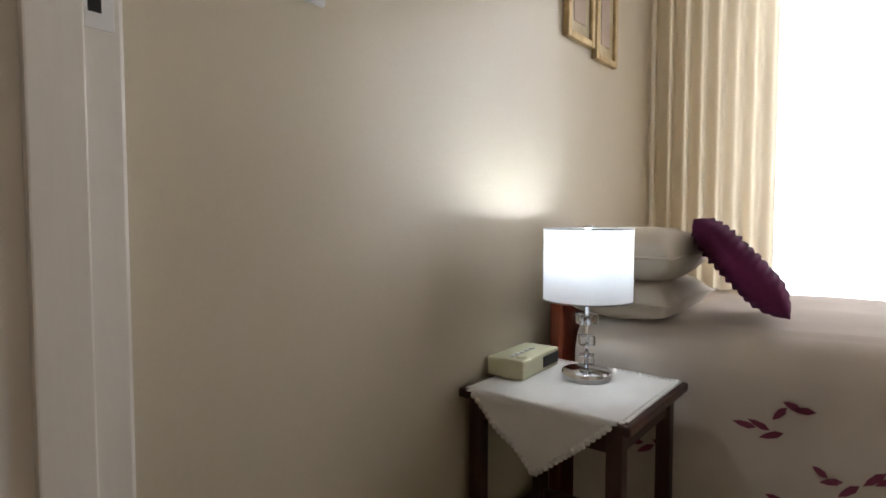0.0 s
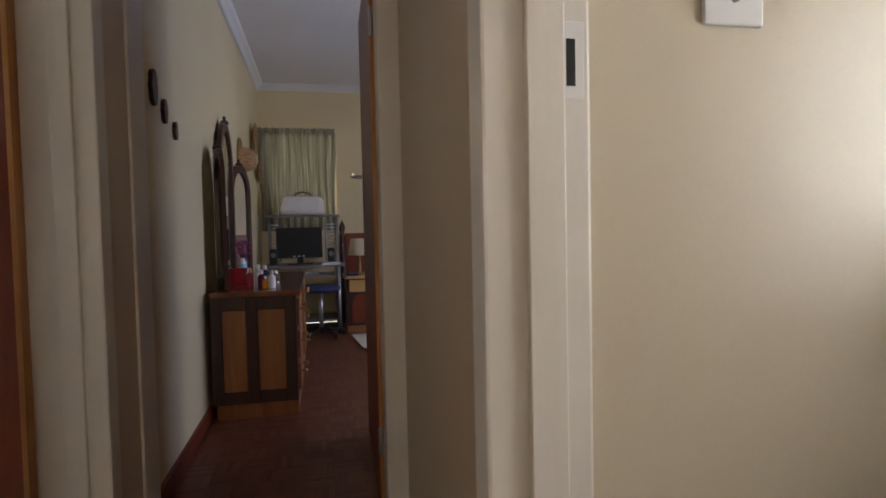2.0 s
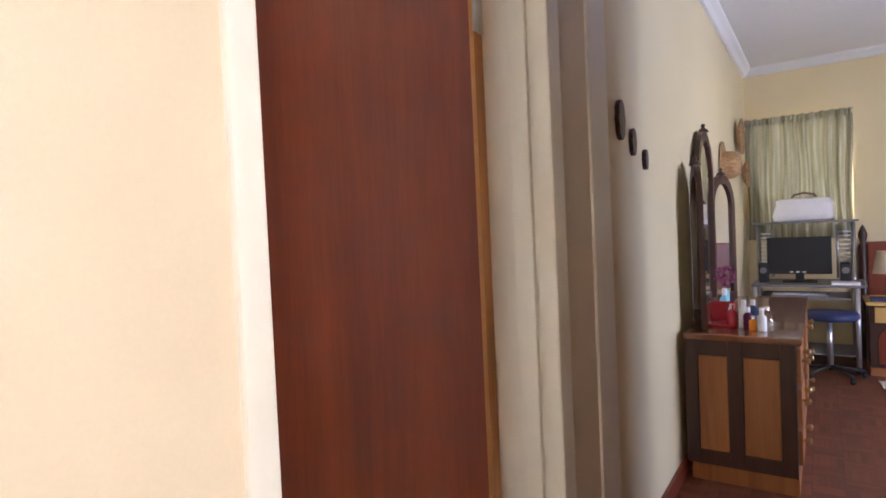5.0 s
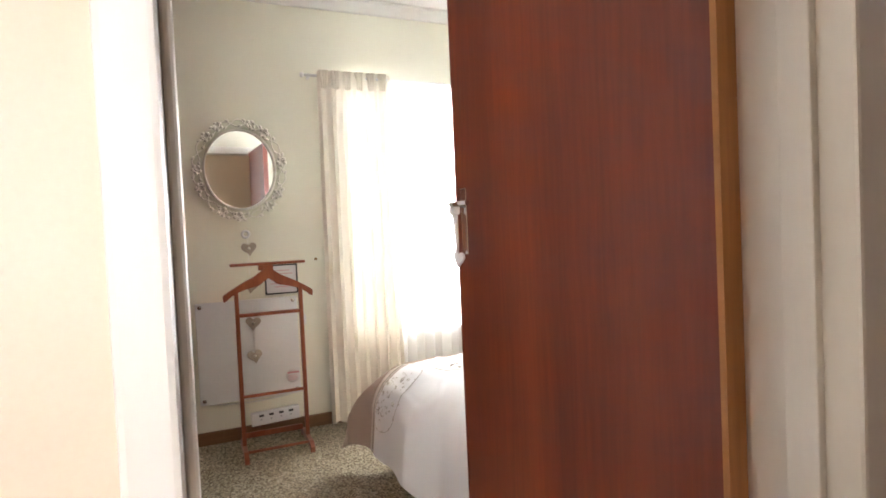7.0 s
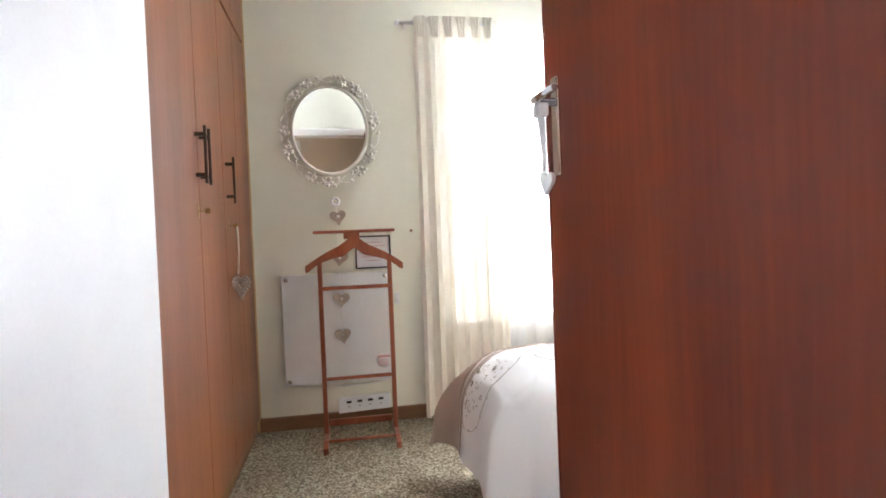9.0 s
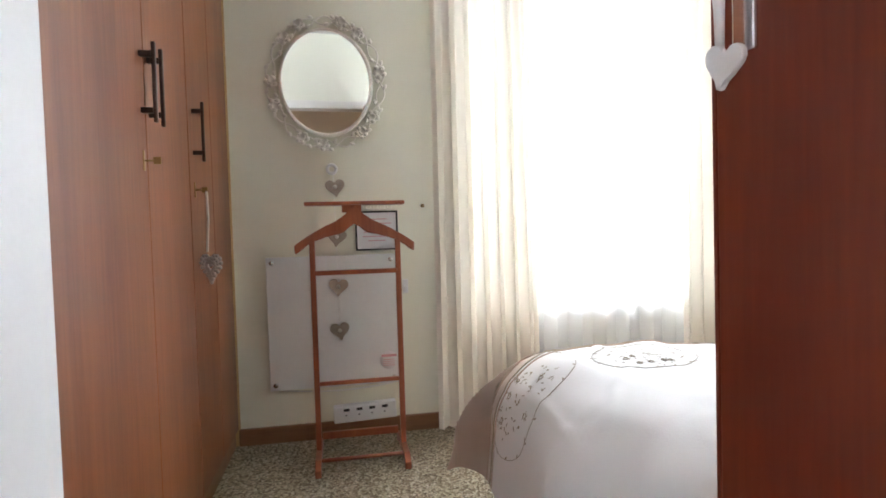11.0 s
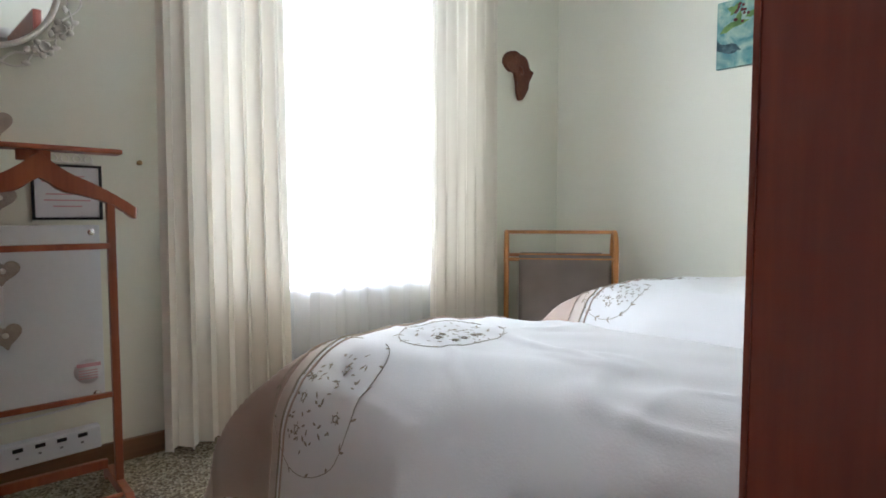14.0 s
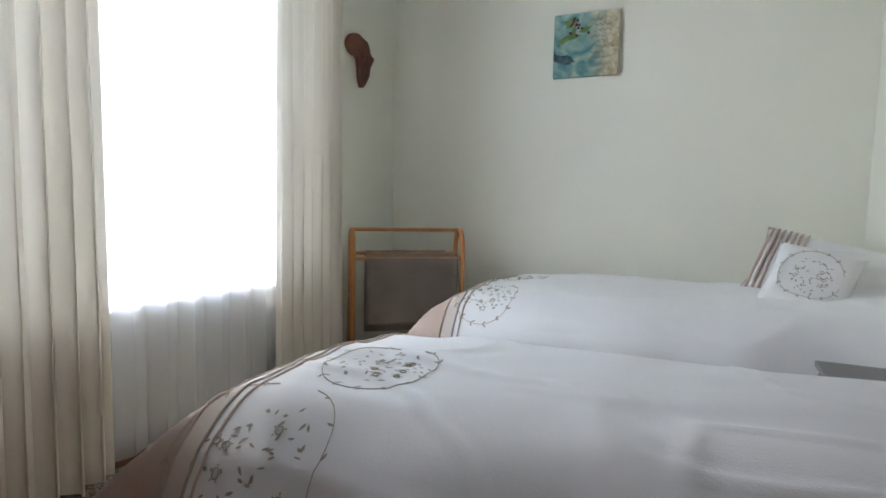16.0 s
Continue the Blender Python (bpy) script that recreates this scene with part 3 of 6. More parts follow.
# ---- beds ----
def make_bed(y0, y1, x_head, x_foot, label, zt, narrow=0.0):
    """A single bed with its head at x_head, foot towards the window. Returns the cloth's place function."""
    top = thing("bed", label, "bed", ((x_head + x_foot) / 2, (y0 + y1) / 2, 0), "twin beds")
    part("base", box(x_foot + 0.15, x_head, y0 + 0.16, y1 - 0.12, 0.10, 0.28, 0.02), "valance", top, "white covered bed base")
    part("mattress", box(x_foot + 0.17, x_head, y0 + 0.18, y1 - 0.14, 0.28, 0.42, 0.05), "valance", top, "white mattress")
    for x in (x_foot + 0.15, x_head - 0.1):
        for y in (y0 + 0.2, y1 - 0.16):
            part("leg", lathe([(0.02, 0), (0.026, 0.02), (0.026, 0.1), (0, 0.1)], 12, pose(x, y, 0)), "dark_wood", top)
    cy, hw = (y0 + y1) / 2, (y1 - y0) / 2
    L = x_head - x_foot

    def bend(d, r):
        """Along a cloth that turns down over a rounded edge at 0: how far out and how far down."""
        a0 = r * math.pi / 2
        if d <= -r:
            return d, 0.0
        if d < -r + a0:
            a = (d + r) / r
            return -r + r * math.sin(a), r * (1 - math.cos(a))
        return 0.0 + 0.10 * (d + r - a0), r + (d + r - a0) * 0.99

    def place(s, t, lift=0.0):
        """s: metres across from the middle; t: metres from the head towards the foot."""
        sg = 1 if s >= 0 else -1
        h = hw - (narrow * max(0.0, min(1.0, (1.25 - t) / 0.2)) if s < 0 else 0.0)
        r = 0.22 if s < 0 else 0.14
        o, dn = bend(abs(s) - h, r)
        o2, dn2 = bend(t - L, 0.22)
        both = min(dn, dn2)
        down = max(dn, dn2) + 0.12 * both
        fl = 0.25 * both
        bulge = 0.02 * math.cos(min(1.0, abs(s) / h) * math.pi / 2) + 0.055 * max(0.0, 1 - t / L)
        ripple = 0.0
        if dn > 0.04:
            ripple += 0.010 * math.sin(t * 17 + sg) * min(1, dn / 0.25)
        if dn2 > 0.04:
            ripple += 0.010 * math.sin(s * 19) * min(1, dn2 / 0.25)
        nz = noise.noise(Vector((s * 2.2, t * 2.2, y0))) * 0.016 + noise.noise(Vector((s * 9 + t * 3, t * 2.5, y0 + 3))) * 0.006
        nz += 0.008 * max(0.0, 1 - abs(noise.noise(Vector((s * 3 + t * 0.8, t * 1.1 - s, y0 + 9)))) * 11)
        nz += 0.006 * max(0.0, 1 - abs(noise.noise(Vector((s * 5 - t * 1.4, t * 2.0 + s * 2, y0 + 21)))) * 9)
        y = cy + sg * (h + o + (fl if dn > 0 else 0)) if dn > 0 or o > -r else cy + s
        y += sg * (ripple if dn > dn2 else 0)
        x = x_head - (L + o2 + (fl if dn2 > 0 else 0)) if dn2 > 0 else x_head - t
        x -= ripple if dn2 >= dn and dn2 > 0 else 0
        return Vector((x, y, max(0.05, zt + bulge - down + nz * (1 if down < 0.1 else 0.3)) + lift))

    S = hw + 0.30
    tb = L - 0.17
    T = L + 0.30

    def sheet(t0, t1, nt, lift=0.0, s0=-S, s1=S, ns=44):
        return grid_sheet(ns, nt, lambda u, v: place(s0 + (s1 - s0) * u, t0 + (t1 - t0) * v, lift))

    sol = part("duvet", sheet(0.03, tb, 110, ns=110), "bedding", top, "white cotton duvet cover")
    part("satin_stripe", sheet(tb, tb + 0.05, 4), "taupe_light", top, "pale taupe satin stripe")
    part("foot_band", sheet(tb + 0.05, T, 30, ns=90), "taupe", top, "taupe satin foot band")
    for dt in (-0.022, 0.0, 0.05):
        bm = tube([place(-S + 2 * S * i / 60, tb + dt, 0.001) for i in range(61)], 0.0035, 6)
        part("piping", bm, "taupe" if dt else "thread", top)
    # valance round the base
    pts = [(x_head, y0 + 0.13), (x_foot + 0.09, y0 + 0.13), (x_foot + 0.09, y1 - 0.08), (x_head, y1 - 0.08)]
    bm = bmesh.new()
    for (ax, ay), (bx, by) in zip(pts, pts[1:]):
        n = int(math.hypot(bx - ax, by - ay) / 0.012)
        nx, ny = (by - ay), -(bx - ax)
        ln = math.hypot(nx, ny)
        nx, ny = -nx / ln, -ny / ln
        rows = []
        for i in range(n + 1):
            f = i / n
            w = 0.007 * math.sin(i * 0.75) + 0.004 * math.sin(i * 0.31)
            rows.append([bm.verts.new((ax + (bx - ax) * f + nx * w * k, ay + (by - ay) * f + ny * w * k, z)) for z, k in ((0.36, 0.2), (0.18, 0.8), (0.015, 1.5))])
        for a, b in zip(rows, rows[1:]):
            for k in range(2):
                bm.faces.new((a[k], b[k], b[k + 1], a[k + 1])).smooth = True
    part("valance", bm, "valance", top, "gathered white valance")
    return top, place, L, tb


def leaf_on(bm, place, s, t, ang, ln, wd):
    n = 5
    rows = []
    for i in range(n + 1):
        f = i / n
        w = wd * math.sin(math.pi * min(0.98, f + 0.02)) ** 0.8
        rows.append([bm.verts.new(place(s + math.cos(ang) * ln * f - math.sin(ang) * w * k, t + math.sin(ang) * ln * f + math.cos(ang) * w * k, 0.0025)) for k in (-0.5, 0.5)])
    for a, b in zip(rows, rows[1:]):
        bm.faces.new((a[0], b[0], b[1], a[1]))


def embroider(top, place, s0, t0, rs, rt, seed, size=1.0):
    """A wreath of stem and leaves round a posy of leaves and ringed flowers."""
    rnd = random.Random(seed)
    bm = bmesh.new()
    pts = []
    n = 46
    for i in range(n):
        a = 2 * math.pi * i / n
        k = 1 - 0.16 * max(0, math.cos(a + math.pi / 2)) ** 6
        pts.append((s0 + rs * k * math.cos(a), t0 + rt * k * math.sin(a)))
    add_tube(bm, [place(s, t, 0.0015) for s, t in pts[2:-1]], 0.001, 4)
    for i in range(3, n - 2, 3):
        s, t = pts[i]
        a = 2 * math.pi * i / n + math.pi / 2
        for sg in (-1, 1):
            if rnd.random() < 0.8:
                leaf_on(bm, place, s, t, a + sg * rnd.uniform(0.5, 0.9), rnd.uniform(0.014, 0.022) * size, 0.006 * size)
    for _ in range(58):
        a, q = rnd.uniform(0, 2 * math.pi), 0.70 * math.sqrt(rnd.uniform(0.02, 1.0))
        leaf_on(bm, place, s0 + rs * q * math.cos(a), t0 + rt * q * math.sin(a), rnd.uniform(0, 6.3), rnd.uniform(0.011, 0.019) * size, rnd.uniform(0.005, 0.007) * size)
    for _ in range(6):
        a, q = rnd.uniform(0, 2 * math.pi), 0.6 * math.sqrt(rnd.uniform(0.02, 1.0))
        s, t = s0 + rs * q * math.cos(a), t0 + rt * q * math.sin(a)
        add_tube(bm, [place(s + 0.008 * size * math.cos(b * math.pi / 4), t + 0.008 * size * math.sin(b * math.pi / 4), 0.002) for b in range(8)], 0.0014 * size, 5, True)
        for b in range(5):
            leaf_on(bm, place, s + 0.010 * size * math.cos(b * 1.257), t + 0.010 * size * math.sin(b * 1.257), b * 1.257, 0.0055 * size, 0.004 * size)
    part("embroidery", bm, "thread", top, "grey-brown embroidered wreath of leaves")


bed1, place1, L1, tb1 = make_bed(1.68, 2.58, -1.0, -2.88, "single bed with a white embroidered duvet beside the door", 0.53, 0.06)
embroider(bed1, place1, -0.43, L1 - 0.28, 0.19, 0.18, 3)
embroider(bed1, place1, -0.05, L1 - 0.36, 0.15, 0.13, 4)
bed2, place2, L2, tb2 = make_bed(3.0, 3.92, -1.215, -2.93, "single bed with a white embroidered duvet against the far wall", 0.56)
embroider(bed2, place2, -0.32, L2 - 0.27, 0.15, 0.13, 5)
embroider(bed2, place2, 0.14, L2 - 0.28, 0.15, 0.13, 6)
fixed("wall_chimney_breast", box(-1.21, XE, 2.9, YN, 0, HB), "wall_twin", "cream painted projecting wall")


def cushion(name, label, w, h, d, m, mat, group="", piping=None, wrinkle=0.004, stripes=None, cat="cushion"):
    """A filled cushion in its local xz plane, thick along y."""
    top = thing(name, label, cat, m.translation, group)
    bm = bmesh.new()
    n = 22
    for sg in (-1, 1):
        vs = []
        for i in range(n + 1):
            row = []
            for j in range(n + 1):
                u, v = 2 * i / n - 1, 2 * j / n - 1
                pin = 1 - 0.10 * (1 - abs(u) ** 2) * abs(v) ** 3
                pin2 = 1 - 0.10 * (1 - abs(v) ** 2) * abs(u) ** 3
                t = (max(0, 1 - u ** 4) * max(0, 1 - v ** 4)) ** 0.55
                nz = noise.noise(Vector((u * 3 + w * 9, v * 3, sg))) * wrinkle * 2
                row.append(bm.verts.new((u * w / 2 * pin2, sg * (d / 2 * t + nz * t), v * h / 2 * pin)))
            vs.append(row)
        for i in range(n):
            for j in range(n):
                f = bm.faces.new((vs[i][j], vs[i + 1][j], vs[i + 1][j + 1], vs[i][j + 1]))
                f.smooth = True
    bmesh.ops.remove_doubles(bm, verts=bm.verts, dist=0.0005)
    bmesh.ops.transform(bm, matrix=m, verts=bm.verts)
    part("cover", bm, mat, top)
    if piping:
        ring = []
        for k in range(4):
            for i in range(8):
                f = -1 + 2 * i / 8
                u, v = ((f, -1), (1, f), (-f, 1), (-1, -f))[k]
                ring.append(m @ Vector((u * w / 2 * (1 - 0.1 * (1 - v * v) * abs(u) ** 3), 0, v * h / 2 * (1 - 0.1 * (1 - u * u) * abs(v) ** 3))))
        part("piping", tube(ring, 0.004, 6, True), piping, top)
    if stripes:
        for f in stripes:
            bm = bmesh.new()
            pts = []
            for j in range(15):
                v = -0.93 + 1.86 * j / 14
                t = (max(0, 1 - f ** 4) * max(0, 1 - v ** 4)) ** 0.55
                pts.append(m @ Vector((f * w / 2, -d / 2 * t - 0.003, v * h / 2 * (1 - 0.1 * (1 - f * f) * abs(v) ** 3))))
            add_tube(bm, pts, 0.006, 6)
            part("satin_stripe", bm, "taupe", top)
    return top


cushion("pillow", "plump white pillow at the head of the bed", 0.50, 0.34, 0.16, pose(-1.27, 3.58, 0.66, -55, 0, 15), "bedding", "pillows")


def lying(centre, across, up):
    """Axes for a cushion: its width along across, its height along up, its face turned up and towards the room."""
    ax = Vector(across).normalized()
    up = Vector(up)
    az = (up - ax * up.dot(ax)).normalized()
    return Matrix.Translation(centre) @ Matrix((ax, az.cross(ax), az)).transposed().to_4x4()


cushion("striped_pillow", "white pillow with taupe satin stripes", 0.50, 0.36, 0.11, lying((-1.44, 3.61, 0.685), (0.93, -0.25, -0.2), (0.52, 0.55, 0.62)), "bedding", "pillows", "taupe", stripes=(-0.9, -0.81, -0.72, -0.63, -0.54, -0.45, -0.36))
mC = lying((-1.51, 3.43, 0.665), (0.92, -0.25, -0.18), (0.55, 0.62, 0.6))
cu = cushion("scatter_cushion", "small white cushion embroidered with a wreath", 0.29, 0.37, 0.10, mC, "bedding", "pillows", "bedding")


def place_c(s, t, lift=0.0):
    u, v = s / 0.145, t / 0.185
    k = (max(0, 1 - u ** 4) * max(0, 1 - v ** 4)) ** 0.55
    return mC @ Vector((s, -(0.050 * k + 0.005 + lift), t))


embroider(cu, place_c, 0.0, 0.0, 0.10, 0.125, 9, 0.75)
ped = thing("bedside_cabinet", "small grey painted bedside cabinet between the beds", "bedside cabinet", (-1.39, 2.76, 0))
part("body", box(-1.54, -1.24, 2.63, 2.89, 0.02, 0.49, 0.004), "grey", ped)
part("tabletop", box(-1.56, -1.23, 2.61, 2.895, 0.49, 0.508, 0.004), "grey", ped)
part("door", box(-1.552, -1.54, 2.64, 2.88, 0.06, 0.475, 0.003), "grey", ped)


# ---- clothes valet ----
def make_valet():
    top = thing("clothes_valet", "reddish wooden clothes valet stand with a coat hanger top", "valet stand", (-3.38, 1.28, 0))
    yl, yr, x = 1.112, 1.462, -3.385
    for y in (yl, yr):
        part("post", box(x - 0.012, x + 0.012, y - 0.011, y + 0.011, 0.05, 0.93, 0.003), "valet", top)
        bm = plate([(-0.17, 0.0), (-0.15, 0.0), (-0.13, 0.022), (0.11, 0.022), (0.125, 0.0), (0.16, 0.0), (0.165, 0.03), (0.12, 0.055), (-0.13, 0.055), (-0.175, 0.03)], 0.024, pose(x, y - 0.012, 0), 0.002)
        part("foot", bm, "valet", top)
    part("lower_bar", box(x - 0.008, x + 0.008, yl + 0.011, yr - 0.011, 0.318, 0.334, 0.003), "valet", top)
    part("trouser_bar", box(x - 0.02, x + 0.02, yl + 0.006, yr - 0.006, 0.775, 0.793, 0.004), "valet", top)
    part("floor_bar", tube([(x + 0.10, yl, 0.045), (x + 0.10, yr, 0.045)], 0.008), "valet", top)
    part("shoe_rail", box(x - 0.11, x - 0.09, yl + 0.012, yr - 0.012, 0.06, 0.09, 0.003), "valet", top)
    # hanger, drawn in y and z
    yc = (yl + yr) / 2
    up, low = [], []
    for i in range(25):
        f = -1 + 2 * i / 24
        a = abs(f)
        zt = 0.90 + 0.115 * (1 - a ** 1.5) + (0.045 * (1 - min(1, a / 0.22)) ** 1.2)
        th = 0.024 + 0.048 * (1 - a) ** 1.2
        up.append((f * 0.245, zt))
        low.append((f * 0.245 * 0.99, zt - th - (0.012 if a > 0.9 else 0)))
    bm = plate(up + low[::-1], 0.04, Matrix.Translation((x + 0.02, yc, 0)) @ pose(0, 0, 0, 0, 0, 90), 0.004)
    part("hanger", bm, "valet", top, "orange-red shaped wooden hanger")
    part("neck", box(x - 0.012, x + 0.012, yc - 0.05, yc + 0.03, 1.03, 1.062, 0.004), "valet", top)
    part("tray_bar", box(x - 0.035, x + 0.035, yl - 0.025, yr + 0.032, 1.06, 1.075, 0.005), "valet", top)
    return top


make_valet()


# ---- oval mirror with roses ----
def oval(rx, rz, n, y, x, z):
    return [(x, y + rx * math.cos(2 * math.pi * i / n), z + rz * math.sin(2 * math.pi * i / n)) for i in range(n)]


mir = thing("wall_mirror", "oval mirror in a cream wrought frame of roses", "mirror", (XW + 0.02, 1.189, 1.627))
my, mz = 1.189, 1.627
bm = bmesh.new()
ring = [bm.verts.new((x - 0.033 * (y - my) + 0.023 * (z - mz), y, z)) for x, y, z in oval(0.196, 0.231, 64, my, XW + 0.03, mz)]
bm.faces.new(ring)
part("glass", bm, "mirror", mir, "silvered mirror glass")
part("inner_rim", tube(oval(0.201, 0.236, 64, my, XW + 0.03, mz), 0.009, 8, True), "cream_iron", mir)
bm = bmesh.new()
for ph0 in (0, math.pi):
    pts = []
    for i in range(160):
        a = 2 * math.pi * i / 160
        q = 0.045 + 0.020 * math.sin(a * 9 + ph0)
        pts.append((XW + 0.022, my + (0.201 + q) * math.cos(a), mz + (0.236 + q) * math.sin(a)))
    add_tube(bm, pts, 0.0035, 6, True)
part("vine", bm, "cream_iron", mir)
rnd = random.Random(5)
for i in range(17):
    a = 2 * math.pi * (i + 0.5) / 17
    q = 0.045
    yy, zz = my + (0.201 + q) * math.cos(a), mz + (0.236 + q) * math.sin(a)
    m0 = Matrix.Translation((XW + 0.028, yy, zz)) @ pose(0, 0, 0, rnd.uniform(-25, 25), 90 + rnd.uniform(-20, 20), 0) @ Matrix.Scale(1.3, 4)
    if i % 3 != 1:
        bm = bmesh.new()
        add_lathe(bm, [(0.019, 0.012), (0.020, 0.008), (0.012, 0.0), (0.0, 0.0)], 12, m0)
        add_lathe(bm, [(0.012, 0.018), (0.013, 0.012), (0.006, 0.004), (0.0, 0.003)], 9, m0)
        for b in range(5):
            add_lathe(bm, [(0.0, 0.0), (0.009, 0.003), (0.006, 0.009), (0.0, 0.011)], 7, m0 @ pose(0.017 * math.cos(b * 1.257), 0.017 * math.sin(b * 1.257), 0.003))
        part("rose", bm, "cream_iron", mir)
    for sg in (-1, 1):
        bm = bmesh.new()
        a2 = a + sg * 0.14
        yy, zz = my + (0.201 + q + sg * 0.018) * math.cos(a2), mz + (0.236 + q + sg * 0.018) * math.sin(a2)
        ml = Matrix.Translation((XW + 0.03, yy, zz)) @ pose(0, 0, 0, math.degrees(a2) + 60 * sg, 0, 0) @ Matrix.Diagonal((0.3, 1, 0.5, 1))
        add_lathe(bm, [(0.0, -0.018), (0.012, -0.008), (0.013, 0.002), (0.0, 0.02)], 8, ml)
        part("leaf", bm, "cream_iron", mir)

# ---- white heater board with its label, and what hangs round it ----
brd = thing("wall_panel_heater", "flat white square panel heater fixed to the wall", "panel heater", (XW, 1.187, 0.24))
part("panel", box(XW + 0.025, XW + 0.037, 0.895, 1.478, 0.243, 0.845, 0.003), "board", brd)
for y in (0.92, 1.453):
    for z in (0.268, 0.82):
        part("spacer", tube([(XW, y, z), (XW + 0.037, y, z)], 0.008, 8), "steel", brd)
        part("screw_cap", lathe([(0.012, 0), (0.011, 0.004), (0, 0.006)], 12, pose(XW + 0.037, y, z, 0, 90)), "chrome", brd)
part("label", lathe([(0.042, 0), (0.042, 0.001), (0, 0.001)], 24, pose(XW + 0.0373, 1.430, 0.350, 0, 90)), "paper", brd, "round white warning label")
part("label_band", box(XW + 0.0388, XW + 0.0394, 1.397, 1.467, 0.365, 0.377), "pink", brd, "red band on the label")
for k in range(4):
    part("label_line", box(XW + 0.0388, XW + 0.0394, 1.402, 1.457, 0.351 - k * 0.009, 0.354 - k * 0.009), "pink", brd)
cab = thing("heater_cable", "thin white heater cable sagging beneath the panel", "cable", (XW, 1.1, 0.22))
part("wire", tube([(XW + 0.012, 0.94 + 0.04 * i, 0.238 - 0.02 * math.sin(i / 13 * math.pi)) for i in range(14)], 0.003, 6), "plastic", cab)

cert = thing("framed_certificate", "small framed certificate in a thin black frame", "picture frame", (XW, 1.395, 0.86))
for a in ((1.297, 1.305, 0.862, 1.045), (1.486, 1.494, 0.862, 1.045), (1.305, 1.486, 0.862, 0.87), (1.305, 1.486, 1.037, 1.045)):
    part("frame", box(XW, XW + 0.016, *a, 0.001), "black", cert)
part("paper", box(XW, XW + 0.006, 1.305, 1.486, 0.87, 1.037), "paper", cert)
for k in range(6):
    w = (0.05, 0.07, 0.03, 0.06, 0.065, 0.04)[k]
    part("text_line", box(XW + 0.0063, XW + 0.0068, 1.395 - w, 1.395 + w, 1.005 - k * 0.02, 1.009 - k * 0.02), "pink", cert)
bow = thing("wall_ornament", "small cream scrolled ornament above the certificate", "ornament", (XW, 1.39, 1.05))
bm = bmesh.new()
for k in range(5):
    c0 = 1.325 + k * 0.033
    add_tube(bm, [(XW + 0.008, c0 + 0.012 * math.cos(b * 0.8), 1.065 + 0.012 * math.sin(b * 0.8)) for b in range(8)], 0.003, 5, True)
add_tube(bm, [(XW + 0.006, 1.31, 1.052), (XW + 0.006, 1.47, 1.052)], 0.003, 5)
part("scroll", bm, "cream_iron", bow)

hs = thing("heart_garland", "string of grey felt hearts hanging on the wall", "wall hanging", (XW, 1.215, 1.24))
part("ring", tube([(XW + 0.01, 1.20 + 0.02 * math.cos(b * 0.524), 1.24 + 0.02 * math.sin(b * 0.524)) for b in range(12)], 0.008, 8, True), "white", hs, "white wooden ring")
part("string", tube([(XW + 0.045, 1.205, 1.22), (XW + 0.05, 1.21, 0.8), (XW + 0.05, 1.213, 0.5)], 0.0012, 5), "white", hs)


def heart_shape(w, n=28):
    out = []
    for i in range(n):
        a = 2 * math.pi * i / n
        x = 16 * math.sin(a) ** 3
        z = 13 * math.cos(a) - 5 * math.cos(2 * a) - 2 * math.cos(3 * a) - math.cos(4 * a)
        out.append((x / 32 * w, z / 32 * w))
    return out


for z in (1.155, 0.93, 0.705, 0.505):
    tilt = random.Random(int(z * 1000)).uniform(-9, 9)
    m0 = Matrix.Translation((XW + 0.058, 1.212, z)) @ pose(0, 0, 0, 0, 0, 90) @ pose(0, 0, 0, 0, tilt, 0)
    h = part("heart", plate(heart_shape(0.088), 0.012, m0, 0.002), "heart", hs)
    part("button", lathe([(0.009, 0), (0.009, 0.004), (0, 0.005)], 10, pose(XW + 0.058, 1.212, z, 0, 90)), "cream_iron", h, "cream button")
strip = thing("socket_strip", "white four-way socket strip resting above the skirting", "power strip", (XW + 0.02, 1.31, 0.08))
mS = Matrix.Translation((XW + 0.022, 1.172, 0.080)) @ pose(0, 0, 0, 2.0, 0, 0)
part("body", box(0, 0.045, 0, 0.285, 0, 0.075, 0.004, mS), "plastic", strip)
for k in range(4):
    part("switch", box(0.045, 0.050, 0.045 + k * 0.058, 0.072 + k * 0.058, 0.052, 0.064, 0.001, mS), "black", strip)
    part("socket", box(0.045, 0.0465, 0.052 + k * 0.058, 0.060 + k * 0.058, 0.030, 0.036, 0, mS), "grey", strip)
sc = thing("wall_screw", "single small brass screw in the bare wall", "screw", (XW, 1.62, 1.07))
part("head", lathe([(0.009, 0), (0.009, 0.012), (0, 0.014)], 10, pose(XW, 1.615, 1.065, 0, 90)), "brass", sc)
th = thing("thermostat_plug", "small white wall socket with a plug", "socket", (XW, 1.53, 0.70))
part("plate", box(XW, XW + 0.012, 1.508, 1.535, 0.655, 0.72, 0.003), "plastic", th)
part("plug", box(XW + 0.012, XW + 0.035, 1.512, 1.531, 0.665, 0.69, 0.004), "plastic", th)

